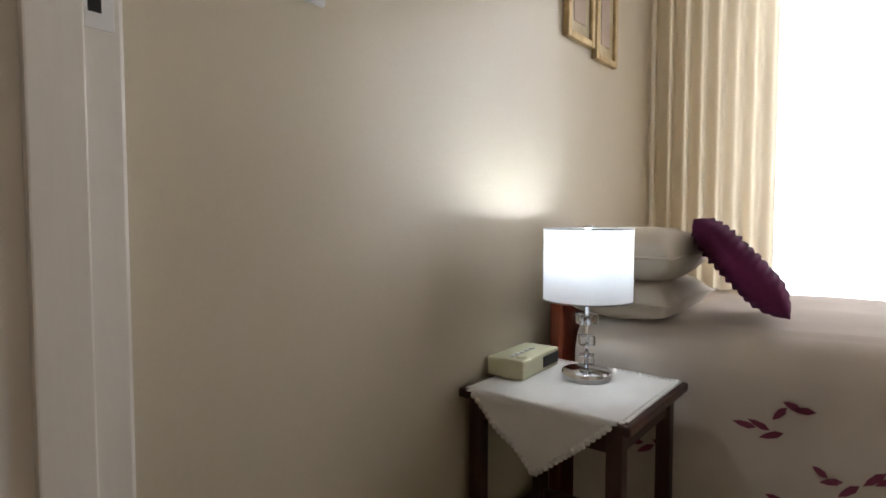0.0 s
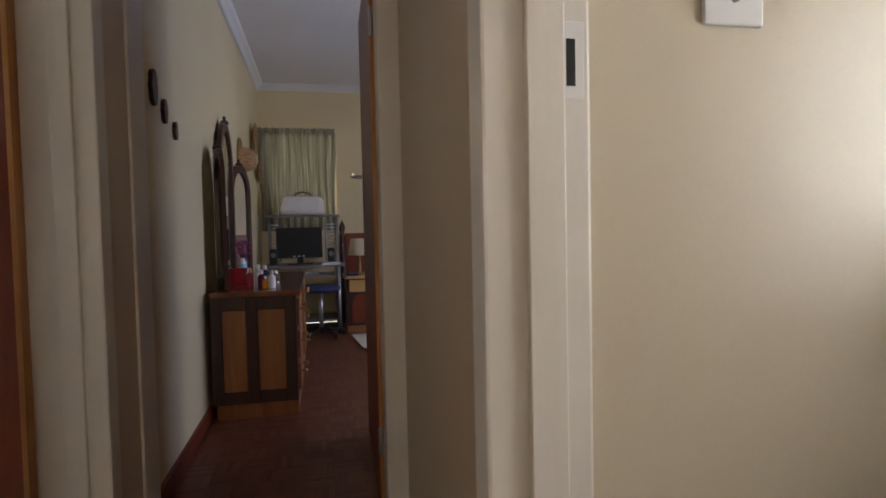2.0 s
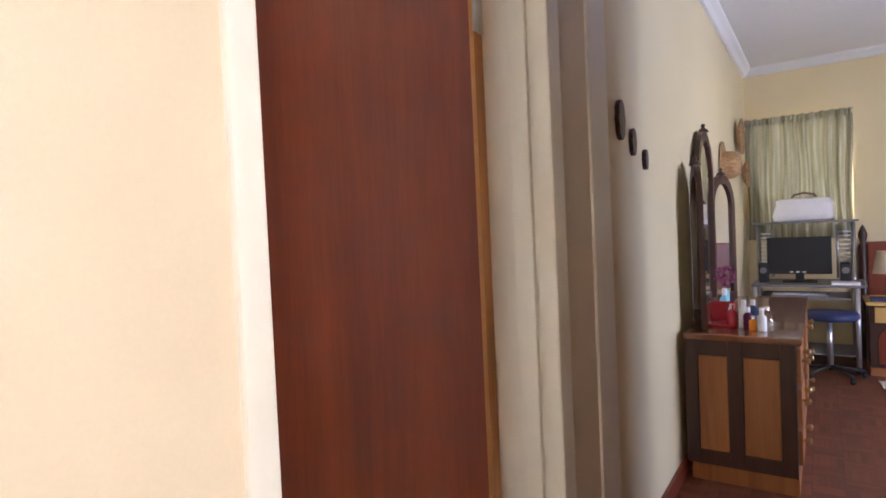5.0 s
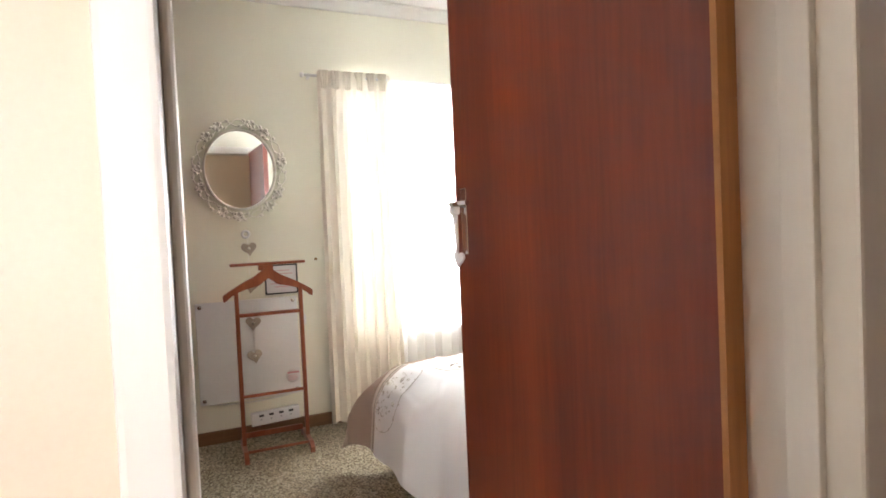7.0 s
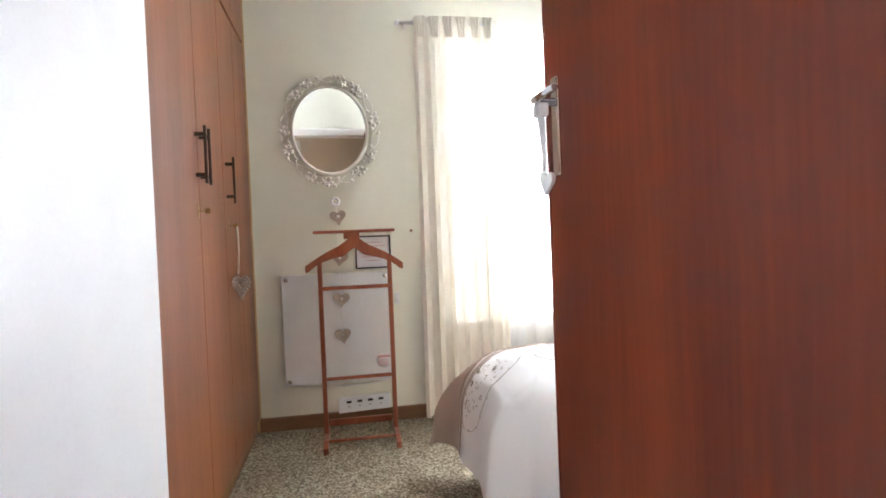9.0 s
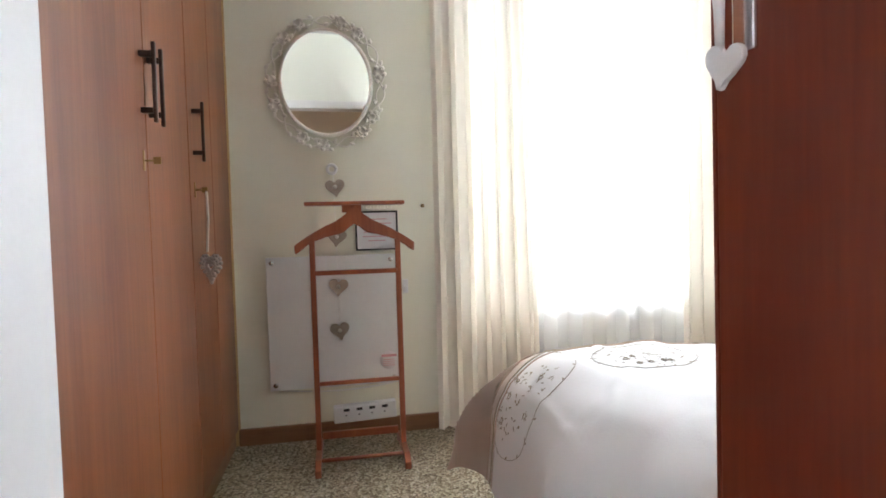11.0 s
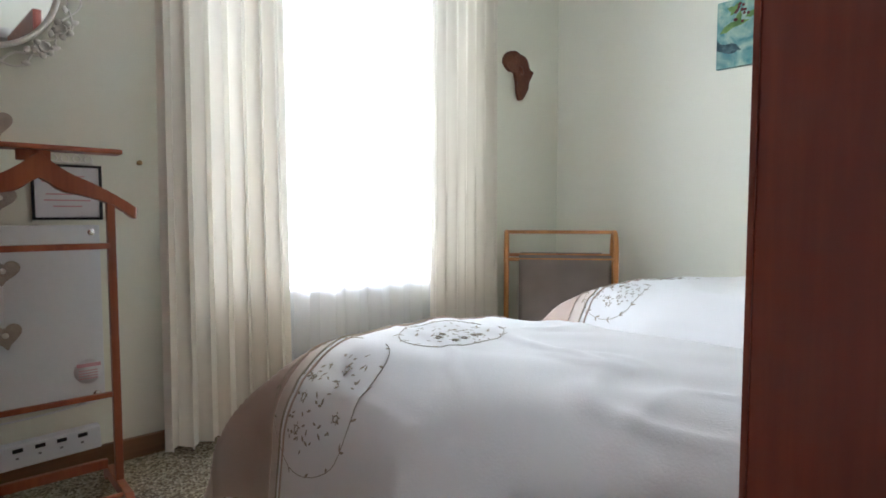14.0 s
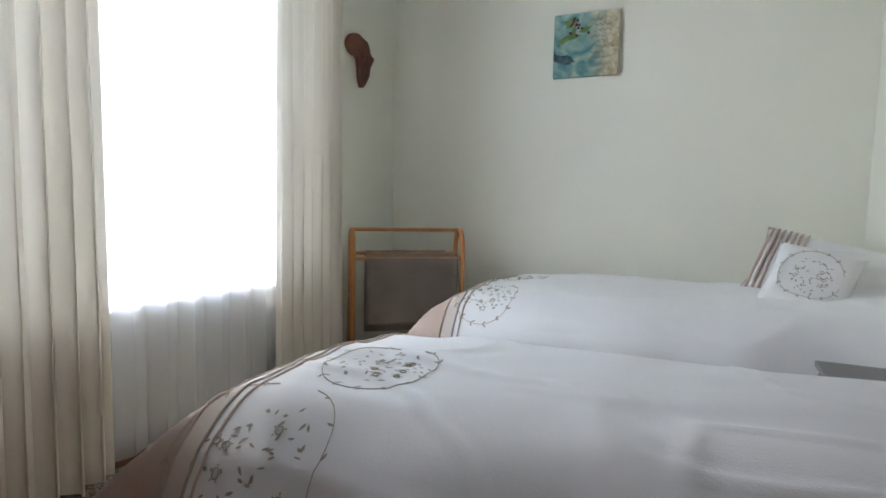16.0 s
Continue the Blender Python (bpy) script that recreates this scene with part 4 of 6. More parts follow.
# ---- built-in cupboard ----
SE = [-2.02, -2.586, -2.994, -3.33, XW + 0.012]
cb = thing("built_in_cupboard", "built-in cupboard with brown veneer doors and bronze handles", "cupboard", (-2.85, 0.5, 0))
part("carcass", box(XW + 0.012, -2.035, 0.12, 0.728, 0.07, HB - 0.01), "closet", cb)
part("plinth", box(XW + 0.022, -2.03, 0.13, 0.738, 0, 0.07, 0.003), "skirting", cb, "brown plinth")
part("corner_strip", box(XW, XW + 0.012, 0.728, 0.756, 0.0, HB, 0.002), "closet_trim", cb, "pale timber cover strip")
part("edge_strip", box(-2.034, -2.02, 0.728, 0.757, 0.0, HB, 0.002), "closet_trim", cb, "pale timber cover strip")
for i, (a, b) in enumerate(zip(SE, SE[1:])):
    hi, lo = max(a, b), min(a, b)
    if i == 0:
        hi -= 0.016
    d = part("door", box(lo + 0.002, hi - 0.002, 0.729, 0.749, 0.078, 2.08, 0.0015), "closet", cb)
    d2 = part("upper_door", box(lo + 0.002, hi - 0.002, 0.729, 0.749, 2.10, HB - 0.02, 0.0015), "closet", cb)
    if i in (0, 2):
        hx = lo + 0.03 if i == 0 else hi - 0.06
        z0, z1 = (1.235, 1.435) if i == 0 else (1.20, 1.40)
    elif i == 1:
        hx, z0, z1 = hi - 0.03, 1.235, 1.435
    else:
        continue
    bm = box(hx - 0.006, hx + 0.006, 0.778, 0.788, z0, z1, 0.003)
    for z in (z0 + 0.03, z1 - 0.03):
        add_box(bm, hx - 0.007, hx + 0.007, 0.749, 0.779, z - 0.007, z + 0.007, 0.002)
    part("handle", bm, "iron", d, "dark bronze bar handle")
    if i != 1:
        bm = box(hx - 0.006, hx + 0.006, 0.749, 0.752, z0 - 0.12, z0 - 0.07, 0.001)
        add_tube(bm, [(hx, 0.75, z0 - 0.095), (hx, 0.775, z0 - 0.095)], 0.0025, 6)
        add_box(bm, hx - 0.002, hx + 0.002, 0.772, 0.79, z0 - 0.104, z0 - 0.086, 0.001)
        part("key", bm, "brass", d, "small brass key in its keyhole")
ho = thing("beaded_heart", "silver beaded heart on a ribbon hanging from a cupboard key", "ornament", (-3.0, 0.79, 0.84))
hx = SE[2] - 0.06
part("ribbon", tube([(hx, 0.786, 1.10), (hx + 0.01, 0.79, 1.0), (hx + 0.02, 0.785, 0.895)], 0.004, 6), "lace", ho)
bm = bmesh.new()
for q in (1.0, 0.72, 0.42):
    for x, z in heart_shape(0.10 * q, 24):
        add_lathe(bm, [(0, -0.007), (0.005, -0.005), (0.007, 0), (0.005, 0.005), (0, 0.007)], 8, pose(hx + 0.02 + 0.64 * x, 0.795 + 0.77 * x, 0.845 + z))
part("beading", bm, "steel", ho)

# ---- on the north and west walls ----
af = thing("carved_map", "carved brown wooden map of a continent on the wall", "wall carving", (XW, 3.67, 1.70))
out = [(-0.40, 0.95), (-0.15, 1.0), (-0.05, 0.93), (0.08, 0.93), (0.16, 0.86), (0.42, 0.86), (0.52, 0.78), (0.55, 0.62), (0.64, 0.42), (0.70, 0.32), (0.90, 0.34), (0.92, 0.26), (0.74, 0.02), (0.60, -0.15), (0.58, -0.32), (0.62, -0.45), (0.46, -0.60), (0.40, -0.78), (0.24, -0.96), (0.06, -1.0), (-0.02, -0.80), (-0.10, -0.55), (-0.06, -0.32), (-0.18, -0.05), (-0.16, 0.10), (-0.28, 0.14), (-0.52, 0.10), (-0.72, 0.22), (-0.86, 0.40), (-0.84, 0.62), (-0.70, 0.80), (-0.55, 0.90)]
mA = Matrix.Translation((XW + 0.026, 3.67, 1.707)) @ pose(0, 0, 0, 0, 0, 90)
part("carving", plate([(x * 0.152, z * 0.143) for x, z in out][::-1], 0.022, mA @ pose(0, 0, 0), 0.004), "africa", af)
an = part("animal_relief", lathe([(0, -0.03), (0.012, -0.015), (0.014, 0.01), (0.006, 0.03), (0, 0.035)], 8, pose(XW + 0.03, 3.685, 1.74, 30, 0, 0)), "africa", af)

cv = thing("bird_canvas", "square canvas print of a bird and berries on turquoise", "canvas print", (-2.495, YN, 1.695))
cx0, cx1, cz0, cz1 = -2.665, -2.325, 1.697, 2.028
yf = YN - 0.030


def faded_print(name, x0, x1):
    """Mottled turquoise that gives way to parchment between x0 and x1."""
    m, n, l, p = nodes(name)
    co, sep = n.new("ShaderNodeTexCoord"), n.new("ShaderNodeSeparateXYZ")
    nz, fine = n.new("ShaderNodeTexNoise"), n.new("ShaderNodeTexNoise")
    nz.inputs["Scale"].default_value, fine.inputs["Scale"].default_value = 11, 40
    nz.inputs["Detail"].default_value, nz.inputs["Distortion"].default_value = 5, 1.2
    for k in (sep, nz, fine):
        l.new(co.outputs["Object"], k.inputs[0])
    span = n.new("ShaderNodeMapRange")
    span.inputs["From Min"].default_value, span.inputs["From Max"].default_value = x0, x1
    l.new(sep.outputs["X"], span.inputs["Value"])
    add, less = n.new("ShaderNodeMath"), n.new("ShaderNodeMath")
    less.operation, less.inputs[1].default_value = "SUBTRACT", 0.5
    add.operation, add.inputs[1].default_value = "MULTIPLY_ADD", 1.6
    l.new(nz.outputs[0], less.inputs[0])
    l.new(less.outputs[0], add.inputs[0])
    l.new(span.outputs[0], add.inputs[2])
    tones = []
    for a, b in (((0.07, 0.21, 0.22), (0.34, 0.47, 0.40)), ((0.36, 0.30, 0.17), (0.60, 0.53, 0.38))):
        ramp = n.new("ShaderNodeValToRGB")
        ramp.color_ramp.elements[0].position, ramp.color_ramp.elements[1].position = 0.35, 0.68
        ramp.color_ramp.elements[0].color, ramp.color_ramp.elements[1].color = (*a, 1), (*b, 1)
        l.new((fine if tones else nz).outputs[0], ramp.inputs[0])
        tones.append(ramp)
    mix = n.new("ShaderNodeMix")
    mix.data_type, mix.clamp_factor = "RGBA", True
    l.new(add.outputs[0], mix.inputs[0])
    l.new(tones[0].outputs[0], mix.inputs[6])
    l.new(tones[1].outputs[0], mix.inputs[7])
    l.new(mix.outputs[2], p.inputs["Base Color"])
    p.inputs["Roughness"].default_value = 0.8
    return m


M["tur"] = faded_print("turquoise and parchment print", -2.50, -2.38)
M["parch"] = surface("parchment print", (0.42, 0.33, 0.19), (0.62, 0.54, 0.38), 0.8, 8, 60, 0.1)
M["leafgreen"] = surface("printed green leaf", (0.07, 0.15, 0.05), (0.17, 0.28, 0.08), 0.8, 20, 60, 0)
M["berry"] = plain("printed dark berry", (0.10, 0.02, 0.025), 0.8)
M["birdblue"] = surface("printed slate bird", (0.02, 0.05, 0.06), (0.08, 0.14, 0.15), 0.8, 30, 60, 0)
part("canvas", box(cx0, cx1, yf, YN, cz0, cz1, 0.002), "tur", cv)


def print_leaf(bm, x, z, ang, ln, wd, y):
    vs = [bm.verts.new((x + math.cos(ang) * ln * f - math.sin(ang) * wd * k, y, z + math.sin(ang) * ln * f + math.cos(ang) * wd * k)) for f, k in ((0, 0), (0.3, 0.5), (0.7, 0.4), (1, 0), (0.7, -0.4), (0.3, -0.5))]
    bm.faces.new(vs)


bm = bmesh.new()
rnd = random.Random(8)
for x, z, a, ln in ((-2.65, 1.87, 0.5, 0.10), (-2.60, 1.95, 0.9, 0.08), (-2.63, 1.90, 0.1, 0.12), (-2.57, 1.90, 1.3, 0.07), (-2.53, 1.93, 0.3, 0.07), (-2.56, 1.97, 2.8, 0.06)):
    print_leaf(bm, x, z, a, ln, 0.03, yf - 0.002 - 0.0004 * a)
part("leaves", bm, "leafgreen", cv, "printed green leaves")
for _ in range(16):
    bm = bmesh.new()
    x, z = rnd.uniform(-2.58, -2.48), rnd.uniform(1.90, 2.0)
    bm.faces.new([bm.verts.new((x + 0.008 * math.cos(b), yf - 0.0035 , z + 0.008 * math.sin(b))) for b in (0, 1.05, 2.1, 3.14, 4.19, 5.24)])
    part("berry", bm, "berry", cv, "printed dark berry")
bm = bmesh.new()
bird = [(-2.663, 1.845), (-2.645, 1.82), (-2.62, 1.812), (-2.59, 1.815), (-2.568, 1.805), (-2.556, 1.788), (-2.545, 1.772), (-2.562, 1.774), (-2.575, 1.765), (-2.60, 1.762), (-2.63, 1.775), (-2.663, 1.79)]
bm.faces.new([bm.verts.new((x, yf - 0.003, z)) for x, z in bird])
part("bird", bm, "birdblue", cv, "printed dark bird")
bm = bmesh.new()
for k in range(8):
    z = 1.985 - k * 0.028
    add_tube(bm, [(-2.47 + 0.008 * i + 0.02 * (k % 3), yf - 0.002, z + 0.006 * math.sin(i * 1.9 + k)) for i in range(8 + (k * 3) % 4)], 0.0011, 4)
part("script_line", bm, "berry", cv, "unreadable script")

cv.location.z -= 0.075

# ---- towel rail ----
tr = thing("towel_rail", "orange pine towel stand with arched ends in the corner", "towel rail", (-3.33, 3.63, 0))
pa, pb = Vector((-3.565, 3.48, 0)), Vector((-3.11, 3.865, 0))
al = (pb - pa).normalized()
ac = Vector((-al.y, al.x, 0))
for p in (pa, pb):
    bm = bmesh.new()
    pts = []
    for i in range(15):
        a = math.pi * i / 14
        pts.append(p + ac * (0.07 * math.cos(a)) + Vector((0, 0, 0.67 + 0.115 * math.sin(a))))
    add_tube(bm, [p + ac * 0.075] + pts + [p - ac * 0.075], 0.014, 8)
    part("arched_end", bm, "pine", tr)
    part("foot", tube([p + ac * 0.14 + Vector((0, 0, 0.016)), p - ac * 0.14 + Vector((0, 0, 0.016))], 0.016, 8), "pine", tr)
    part("spacer", tube([p + ac * 0.07 + Vector((0, 0, 0.42)), p - ac * 0.07 + Vector((0, 0, 0.42))], 0.010, 8), "pine", tr)
for o, z in ((0, 0.785), (0.07, 0.65), (-0.07, 0.635), (0, 0.12)):
    part("bar", tube([pa + ac * o + Vector((0, 0, z)), pb + ac * o + Vector((0, 0, z))], 0.010, 8), "pine", tr)
tw = thing("towel", "folded grey-brown towel over the rail", "towel", (-3.33, 3.6, 0.5))


def towel_fn(u, v):
    s = 0.07 + 0.50 * u
    q = (v - 0.5) * 2
    drop = abs(q) * 0.36
    sg = -1 if q < 0 else 1
    k = min(1, abs(q) / 0.08)
    off = -0.07 + sg * 0.016 * k + 0.004 * math.sin(s * 26 + 1) * abs(q)
    p = pa + al * s + ac * off
    return (p.x, p.y, 0.647 + 0.012 * (1 - k) - drop * (1.0 + 0.05 * u) * (1 if sg < 0 else 0.85))


ob = part("cloth", grid_sheet(20, 40, towel_fn), "towel", tw)
sm = ob.modifiers.new("thick", "SOLIDIFY")
sm.thickness = 0.012
tw2 = thing("bath_towel", "second dark towel on the lower bar behind", "towel", (-3.33, 3.6, 0.4))
ob = part("cloth", grid_sheet(16, 24, lambda u, v: tuple(pa + al * (0.08 + 0.46 * u) + ac * (0.07 + (0.014 if v > 0.5 else -0.014) * min(1, abs(v - 0.5) * 10)) + Vector((0, 0, 0.665 - abs(v - 0.5) * 0.9)))), "towel", tw2)
hk = thing("door_ornament", "cream ribbon with a wooden heart on the door handle", "ornament", (-1.62, 1.64, 1.28))
part("ribbon", tube([(-1.60, 1.640, 1.29), (-1.604, 1.646, 1.24), (-1.606, 1.650, 1.18), (-1.606, 1.650, 1.14)], [0.012, 0.009, 0.006, 0.005], 8), "lace", hk)
part("bow", box(-1.62, -1.585, 1.632, 1.657, 1.25, 1.28, 0.008), "lace", hk)
part("heart", plate(heart_shape(0.055), 0.008, pose(-1.60, 1.648, 1.12, 0, 12, 10), 0.002), "lace", hk)

# ================= room with the lamp =================
nt = thing("bedside_table", "dark stained wooden bedside table with slim legs", "bedside table", (1.35, 0.78, 0))
tx0, tx1, ty0, ty1, tz = 1.185, 1.55, 0.572, 0.972, 0.587
part("tabletop", box(tx0 - 0.012, tx1 + 0.012, ty0 - 0.012, ty1, tz - 0.022, tz, 0.006), "dark_wood", nt)
for x in (tx0 + 0.03, tx1 - 0.03):
    for y in (ty0 + 0.03, ty1 - 0.03):
        part("leg", box(x - 0.017, x + 0.017, y - 0.017, y + 0.017, 0, tz - 0.022, 0.004), "dark_wood", nt)
for a in ((tx0 + 0.047, tx1 - 0.047, ty0 + 0.02, ty0 + 0.04), (tx0 + 0.047, tx1 - 0.047, ty1 - 0.04, ty1 - 0.02)):
    part("apron", box(*a, tz - 0.075, tz - 0.022, 0.002), "dark_wood", nt)
    part("stretcher", box(*a, 0.20, 0.225, 0.003), "dark_wood", nt)
for a in ((tx0 + 0.02, tx0 + 0.04, ty0 + 0.047, ty1 - 0.047), (tx1 - 0.04, tx1 - 0.02, ty0 + 0.047, ty1 - 0.047)):
    part("apron", box(*a, tz - 0.075, tz - 0.022, 0.002), "dark_wood", nt)
    part("stretcher", box(*a, 0.20, 0.225, 0.003), "dark_wood", nt)

dl = thing("lace_cloth", "white lace-edged cloth laid cornerwise on the table", "table cloth", (1.35, 0.78, tz))
cxm, cym = 1.352, 0.775


def cloth_fn(u, v):
    """Covers the top and falls over one side in a point."""
    y = 0.576 + 0.375 * v
    flap = 0.165 * (1 - abs(2 * v - 1)) ** 0.9
    s = (1 - u) * (0.358 + flap)
    x = tx1 - 0.004 - s
    d = s - 0.373
    if d > 0:
        return (tx0 - 0.016 - 0.006 * math.sin(y * 60) * min(1, d * 12), y, tz + 0.004 - d)
    return (x, y, tz + 0.004 + 0.0015 * math.sin(x * 40) * math.sin(y * 33))


part("cloth", grid_sheet(48, 48, cloth_fn), "lace", dl)
bm = bmesh.new()
edge = [(0, (i + 0.5) / 36) for i in range(36)] + [((i + 0.5) / 28, 0) for i in range(28)] + [(1, (i + 0.5) / 28) for i in range(28)]
for u, v in edge:
    p = Vector(cloth_fn(u, v))
    add_lathe(bm, [(0, -0.0015), (0.0075, -0.001), (0.0075, 0.001), (0, 0.0015)], 8, Matrix.Translation(p) @ (pose(0, 0, 0, 0, 90) if p.z < tz - 0.004 else pose(0, 0, 0)))
part("scalloped_edge", bm, "lace", dl, "scalloped crochet edge")

lx, ly = 1.42, 0.762
lp = thing("table_lamp", "lit table lamp with chrome base, crystal cubes and white drum shade", "table lamp", (lx, ly, tz))
zb = tz + 0.006
part("base", lathe([(0, 0), (0.058, 0), (0.060, 0.004), (0.060, 0.018), (0.056, 0.022), (0.012, 0.026), (0, 0.026)], 40, pose(lx, ly, zb)), "chrome", lp)
part("stem", tube([(lx, ly, zb + 0.02), (lx, ly, zb + 0.20)], 0.005, 10), "chrome", lp)
for k, (z, s) in enumerate(((0.035, 0.036), (0.083, 0.036), (0.135, 0.042))):
    part("crystal_cube", box(-s / 2, s / 2, -s / 2, s / 2, -0.012, 0.012, 0.003, pose(lx, ly, zb + z + 0.012, 0, 0, 20 + 15 * k)), "glass", lp, "clear crystal block")
R, z0, z1 = 0.107, 0.195, 0.369
bm = bmesh.new()
add_lathe(bm, [(R, z0), (R, z1)], 48, pose(lx, ly, zb))
sh = part("shade", bm, "shade_on", lp, "white drum lamp shade")
part("shade_rim", tube([(lx + R * math.cos(i * math.pi / 24), ly + R * math.sin(i * math.pi / 24), zb + z1) for i in range(48)], 0.002, 6, True), "grey", lp)
part("shade_rim", tube([(lx + R * math.cos(i * math.pi / 24), ly + R * math.sin(i * math.pi / 24), zb + z0) for i in range(48)], 0.002, 6, True), "grey", lp)
part("bulb", lathe([(0, -0.04), (0.014, -0.035), (0.018, 0.0), (0.024, 0.02), (0.02, 0.04), (0, 0.048)], 16, pose(lx, ly, zb + 0.29)), "bulb", lp, "glowing cool white bulb")
part("finial", lathe([(0, 0), (0.012, 0), (0.014, 0.006), (0, 0.01)], 12, pose(lx, ly, zb + z1)), "chrome", lp)
lamp("lamp_bulb", "POINT", pose(lx, ly, zb + 0.33), 14, (0.80, 0.92, 1.0), radius=0.03)

rd = thing("clock_radio", "cream plastic clock radio with a dark display", "clock radio", (1.26, 0.87, tz))
mR = pose(1.40, 0.915, tz + 0.006, 0, 0, 3) @ Matrix.Diagonal((1.15, 0.85, 0.88, 1))
part("body", box(-0.095, 0.085, -0.05, 0.07, 0, 0.055, 0.007, mR), "radio", rd)
part("display", box(0.0, 0.078, -0.0525, -0.05, 0.012, 0.045, 0.001, mR), "black", rd, "dark clock display")
part("speaker_slots", box(0.085, 0.0865, -0.04, 0.06, 0.012, 0.045, 0.0, mR), "grey", rd)
for k in range(5):
    part("button", box(-0.07 + k * 0.022, -0.055 + k * 0.022, 0.0, 0.012, 0.055, 0.058, 0.001, mR), "white", rd)
part("dial", lathe([(0.016, 0), (0.015, 0.003), (0, 0.003)], 16, mR @ pose(-0.06, -0.02, 0.055)), "radio", rd)

ab = thing("guest_bed", "high bed with a pale mauve quilt and plum leaves", "bed", (2.15, 0.0, 0))
bx0, bx1, by0, by1, bz = 1.66, 2.47, -1.05, 0.90, 0.705
part("mattress", box(bx0 + 0.05, bx1 - 0.02, by0, by1, 0.36, 0.66, 0.05), "valance", ab)
part("base", box(bx0 + 0.05, bx1 - 0.02, by0, by1, 0.12, 0.36, 0.01), "lamp_linen", ab)
part("headboard", box(bx0 - 0.08, bx1 + 0.03, by1 + 0.01, by1 + 0.05, 0.0, 0.76, 0.01), "door", ab, "dark red wooden headboard")


def quilt_fn(u, v):
    s = -0.66 + 1.12 * u
    t = by1 - 0.02 - 1.92 * v
    c = (bx0 + bx1) / 2
    h = 0.46
    x = c + s
    z = bz + 0.015 * math.cos(s * 3)
    if s < -h + 0.1:
        q = -h + 0.1 - s
        a = min(q / 0.1, math.pi / 2)
        x = c - h + 0.1 - 0.1 * math.sin(a) - 0.02 * max(0, q - 0.157)
        z = bz - 0.1 * (1 - math.cos(a)) - max(0, q - 0.157) * 3.0
        x += 0.010 * math.sin(t * 11) * min(1, q * 2)
    z += noise.noise(Vector((s * 3, t * 3, 7))) * 0.012 if z > bz - 0.05 else 0
    return (x, t, max(z, 0.04))


part("quilt", grid_sheet(60, 60, quilt_fn), "quilt", ab, "pale mauve quilt falling to the floor")
rnd = random.Random(12)
for (yy, zz) in ((0.30, 0.56), (0.36, 0.50), (0.12, 0.46), (0.22, 0.42), (0.05, 0.30), (0.30, 0.34), (0.62, 0.40), (-0.1, 0.5)):
    for k in range(3):
        bm = bmesh.new()
        a = rnd.uniform(-0.9, 0.9)
        ln, wd = rnd.uniform(0.035, 0.06), 0.016
        x = bx0 - 0.064
        vs = [bm.verts.new((x - 0.006, yy + k * 0.028 + math.cos(a) * ln * f - math.sin(a) * wd * q, zz + math.sin(a) * ln * f + math.cos(a) * wd * q)) for f, q in ((0, 0), (0.3, 0.5), (0.7, 0.4), (1, 0), (0.7, -0.4), (0.3, -0.5))]
        bm.faces.new(vs)
        part("stitched_leaf", bm, "plum", ab)
cushion("pillow", "beige linen pillow lying flat on the bed", 0.46, 0.30, 0.12, pose(1.80, 0.765, 0.765, 90, 0, 0), "lamp_linen", "lamp room pillows", "lamp_linen")
cushion("pillow", "beige linen pillow stacked on another", 0.46, 0.30, 0.15, pose(1.79, 0.76, 0.885, 90, 0, 2), "lamp_linen", "lamp room pillows", "lamp_linen")
pc = thing("purple_cushion", "ribbed dark purple velvet cushion leaning on the pillows", "cushion", (2.2, 0.45, 0.75))
mP = pose(1.85, 0.515, 0.865, -42, 0, 13)
bm = bmesh.new()
n = 40
for sg in (-1, 1):
    vs = []
    for i in range(n + 1):
        row = []
        for j in range(n + 1):
            u, v = 2 * i / n - 1, 2 * j / n - 1
            t = (max(0, 1 - u ** 4) * max(0, 1 - v ** 4)) ** 0.5
            row.append(bm.verts.new((u * 0.17 * (1 - 0.1 * (1 - v * v) * abs(u) ** 3), sg * (0.05 * t + 0.006 * math.sin(v * 46) * t), v * 0.165 * (1 - 0.1 * (1 - u * u) * abs(v) ** 3))))
        vs.append(row)
    for i in range(n):
        for j in range(n):
            bm.faces.new((vs[i][j], vs[i + 1][j], vs[i + 1][j + 1], vs[i][j + 1])).smooth = True
bmesh.ops.remove_doubles(bm, verts=bm.verts, dist=0.0005)
bmesh.ops.transform(bm, matrix=mP, verts=bm.verts)
part("cover", bm, "purple", pc)

for x0, x1, zl in ((1.70, 1.89, 1.54), (1.905, 2.08, 1.515)):
    pf = thing("framed_picture", "small picture in an old gold frame", "picture frame", ((x0 + x1) / 2, AY, 1.53), "gold framed pictures")
    zh, y1 = zl + 0.40, AY - 0.022
    for a in ((x0, x0 + 0.022, zl, zh), (x1 - 0.022, x1, zl, zh)):
        part("frame", box(a[0], a[1], y1, AY, a[2], a[3], 0.005), "gold", pf)
    for a in ((zl, zl + 0.022), (zh - 0.022, zh)):
        part("frame", box(x0 + 0.022, x1 - 0.022, y1, AY, a[0], a[1], 0.005), "gold", pf)
    part("mount", box(x0 + 0.022, x1 - 0.022, AY - 0.010, AY, zl + 0.022, zh - 0.022), "parch", pf, "faded cream print")
    part("print", box(x0 + 0.055, x1 - 0.055, AY - 0.012, AY - 0.0101, zl + 0.06, zh - 0.06), "taupe", pf)

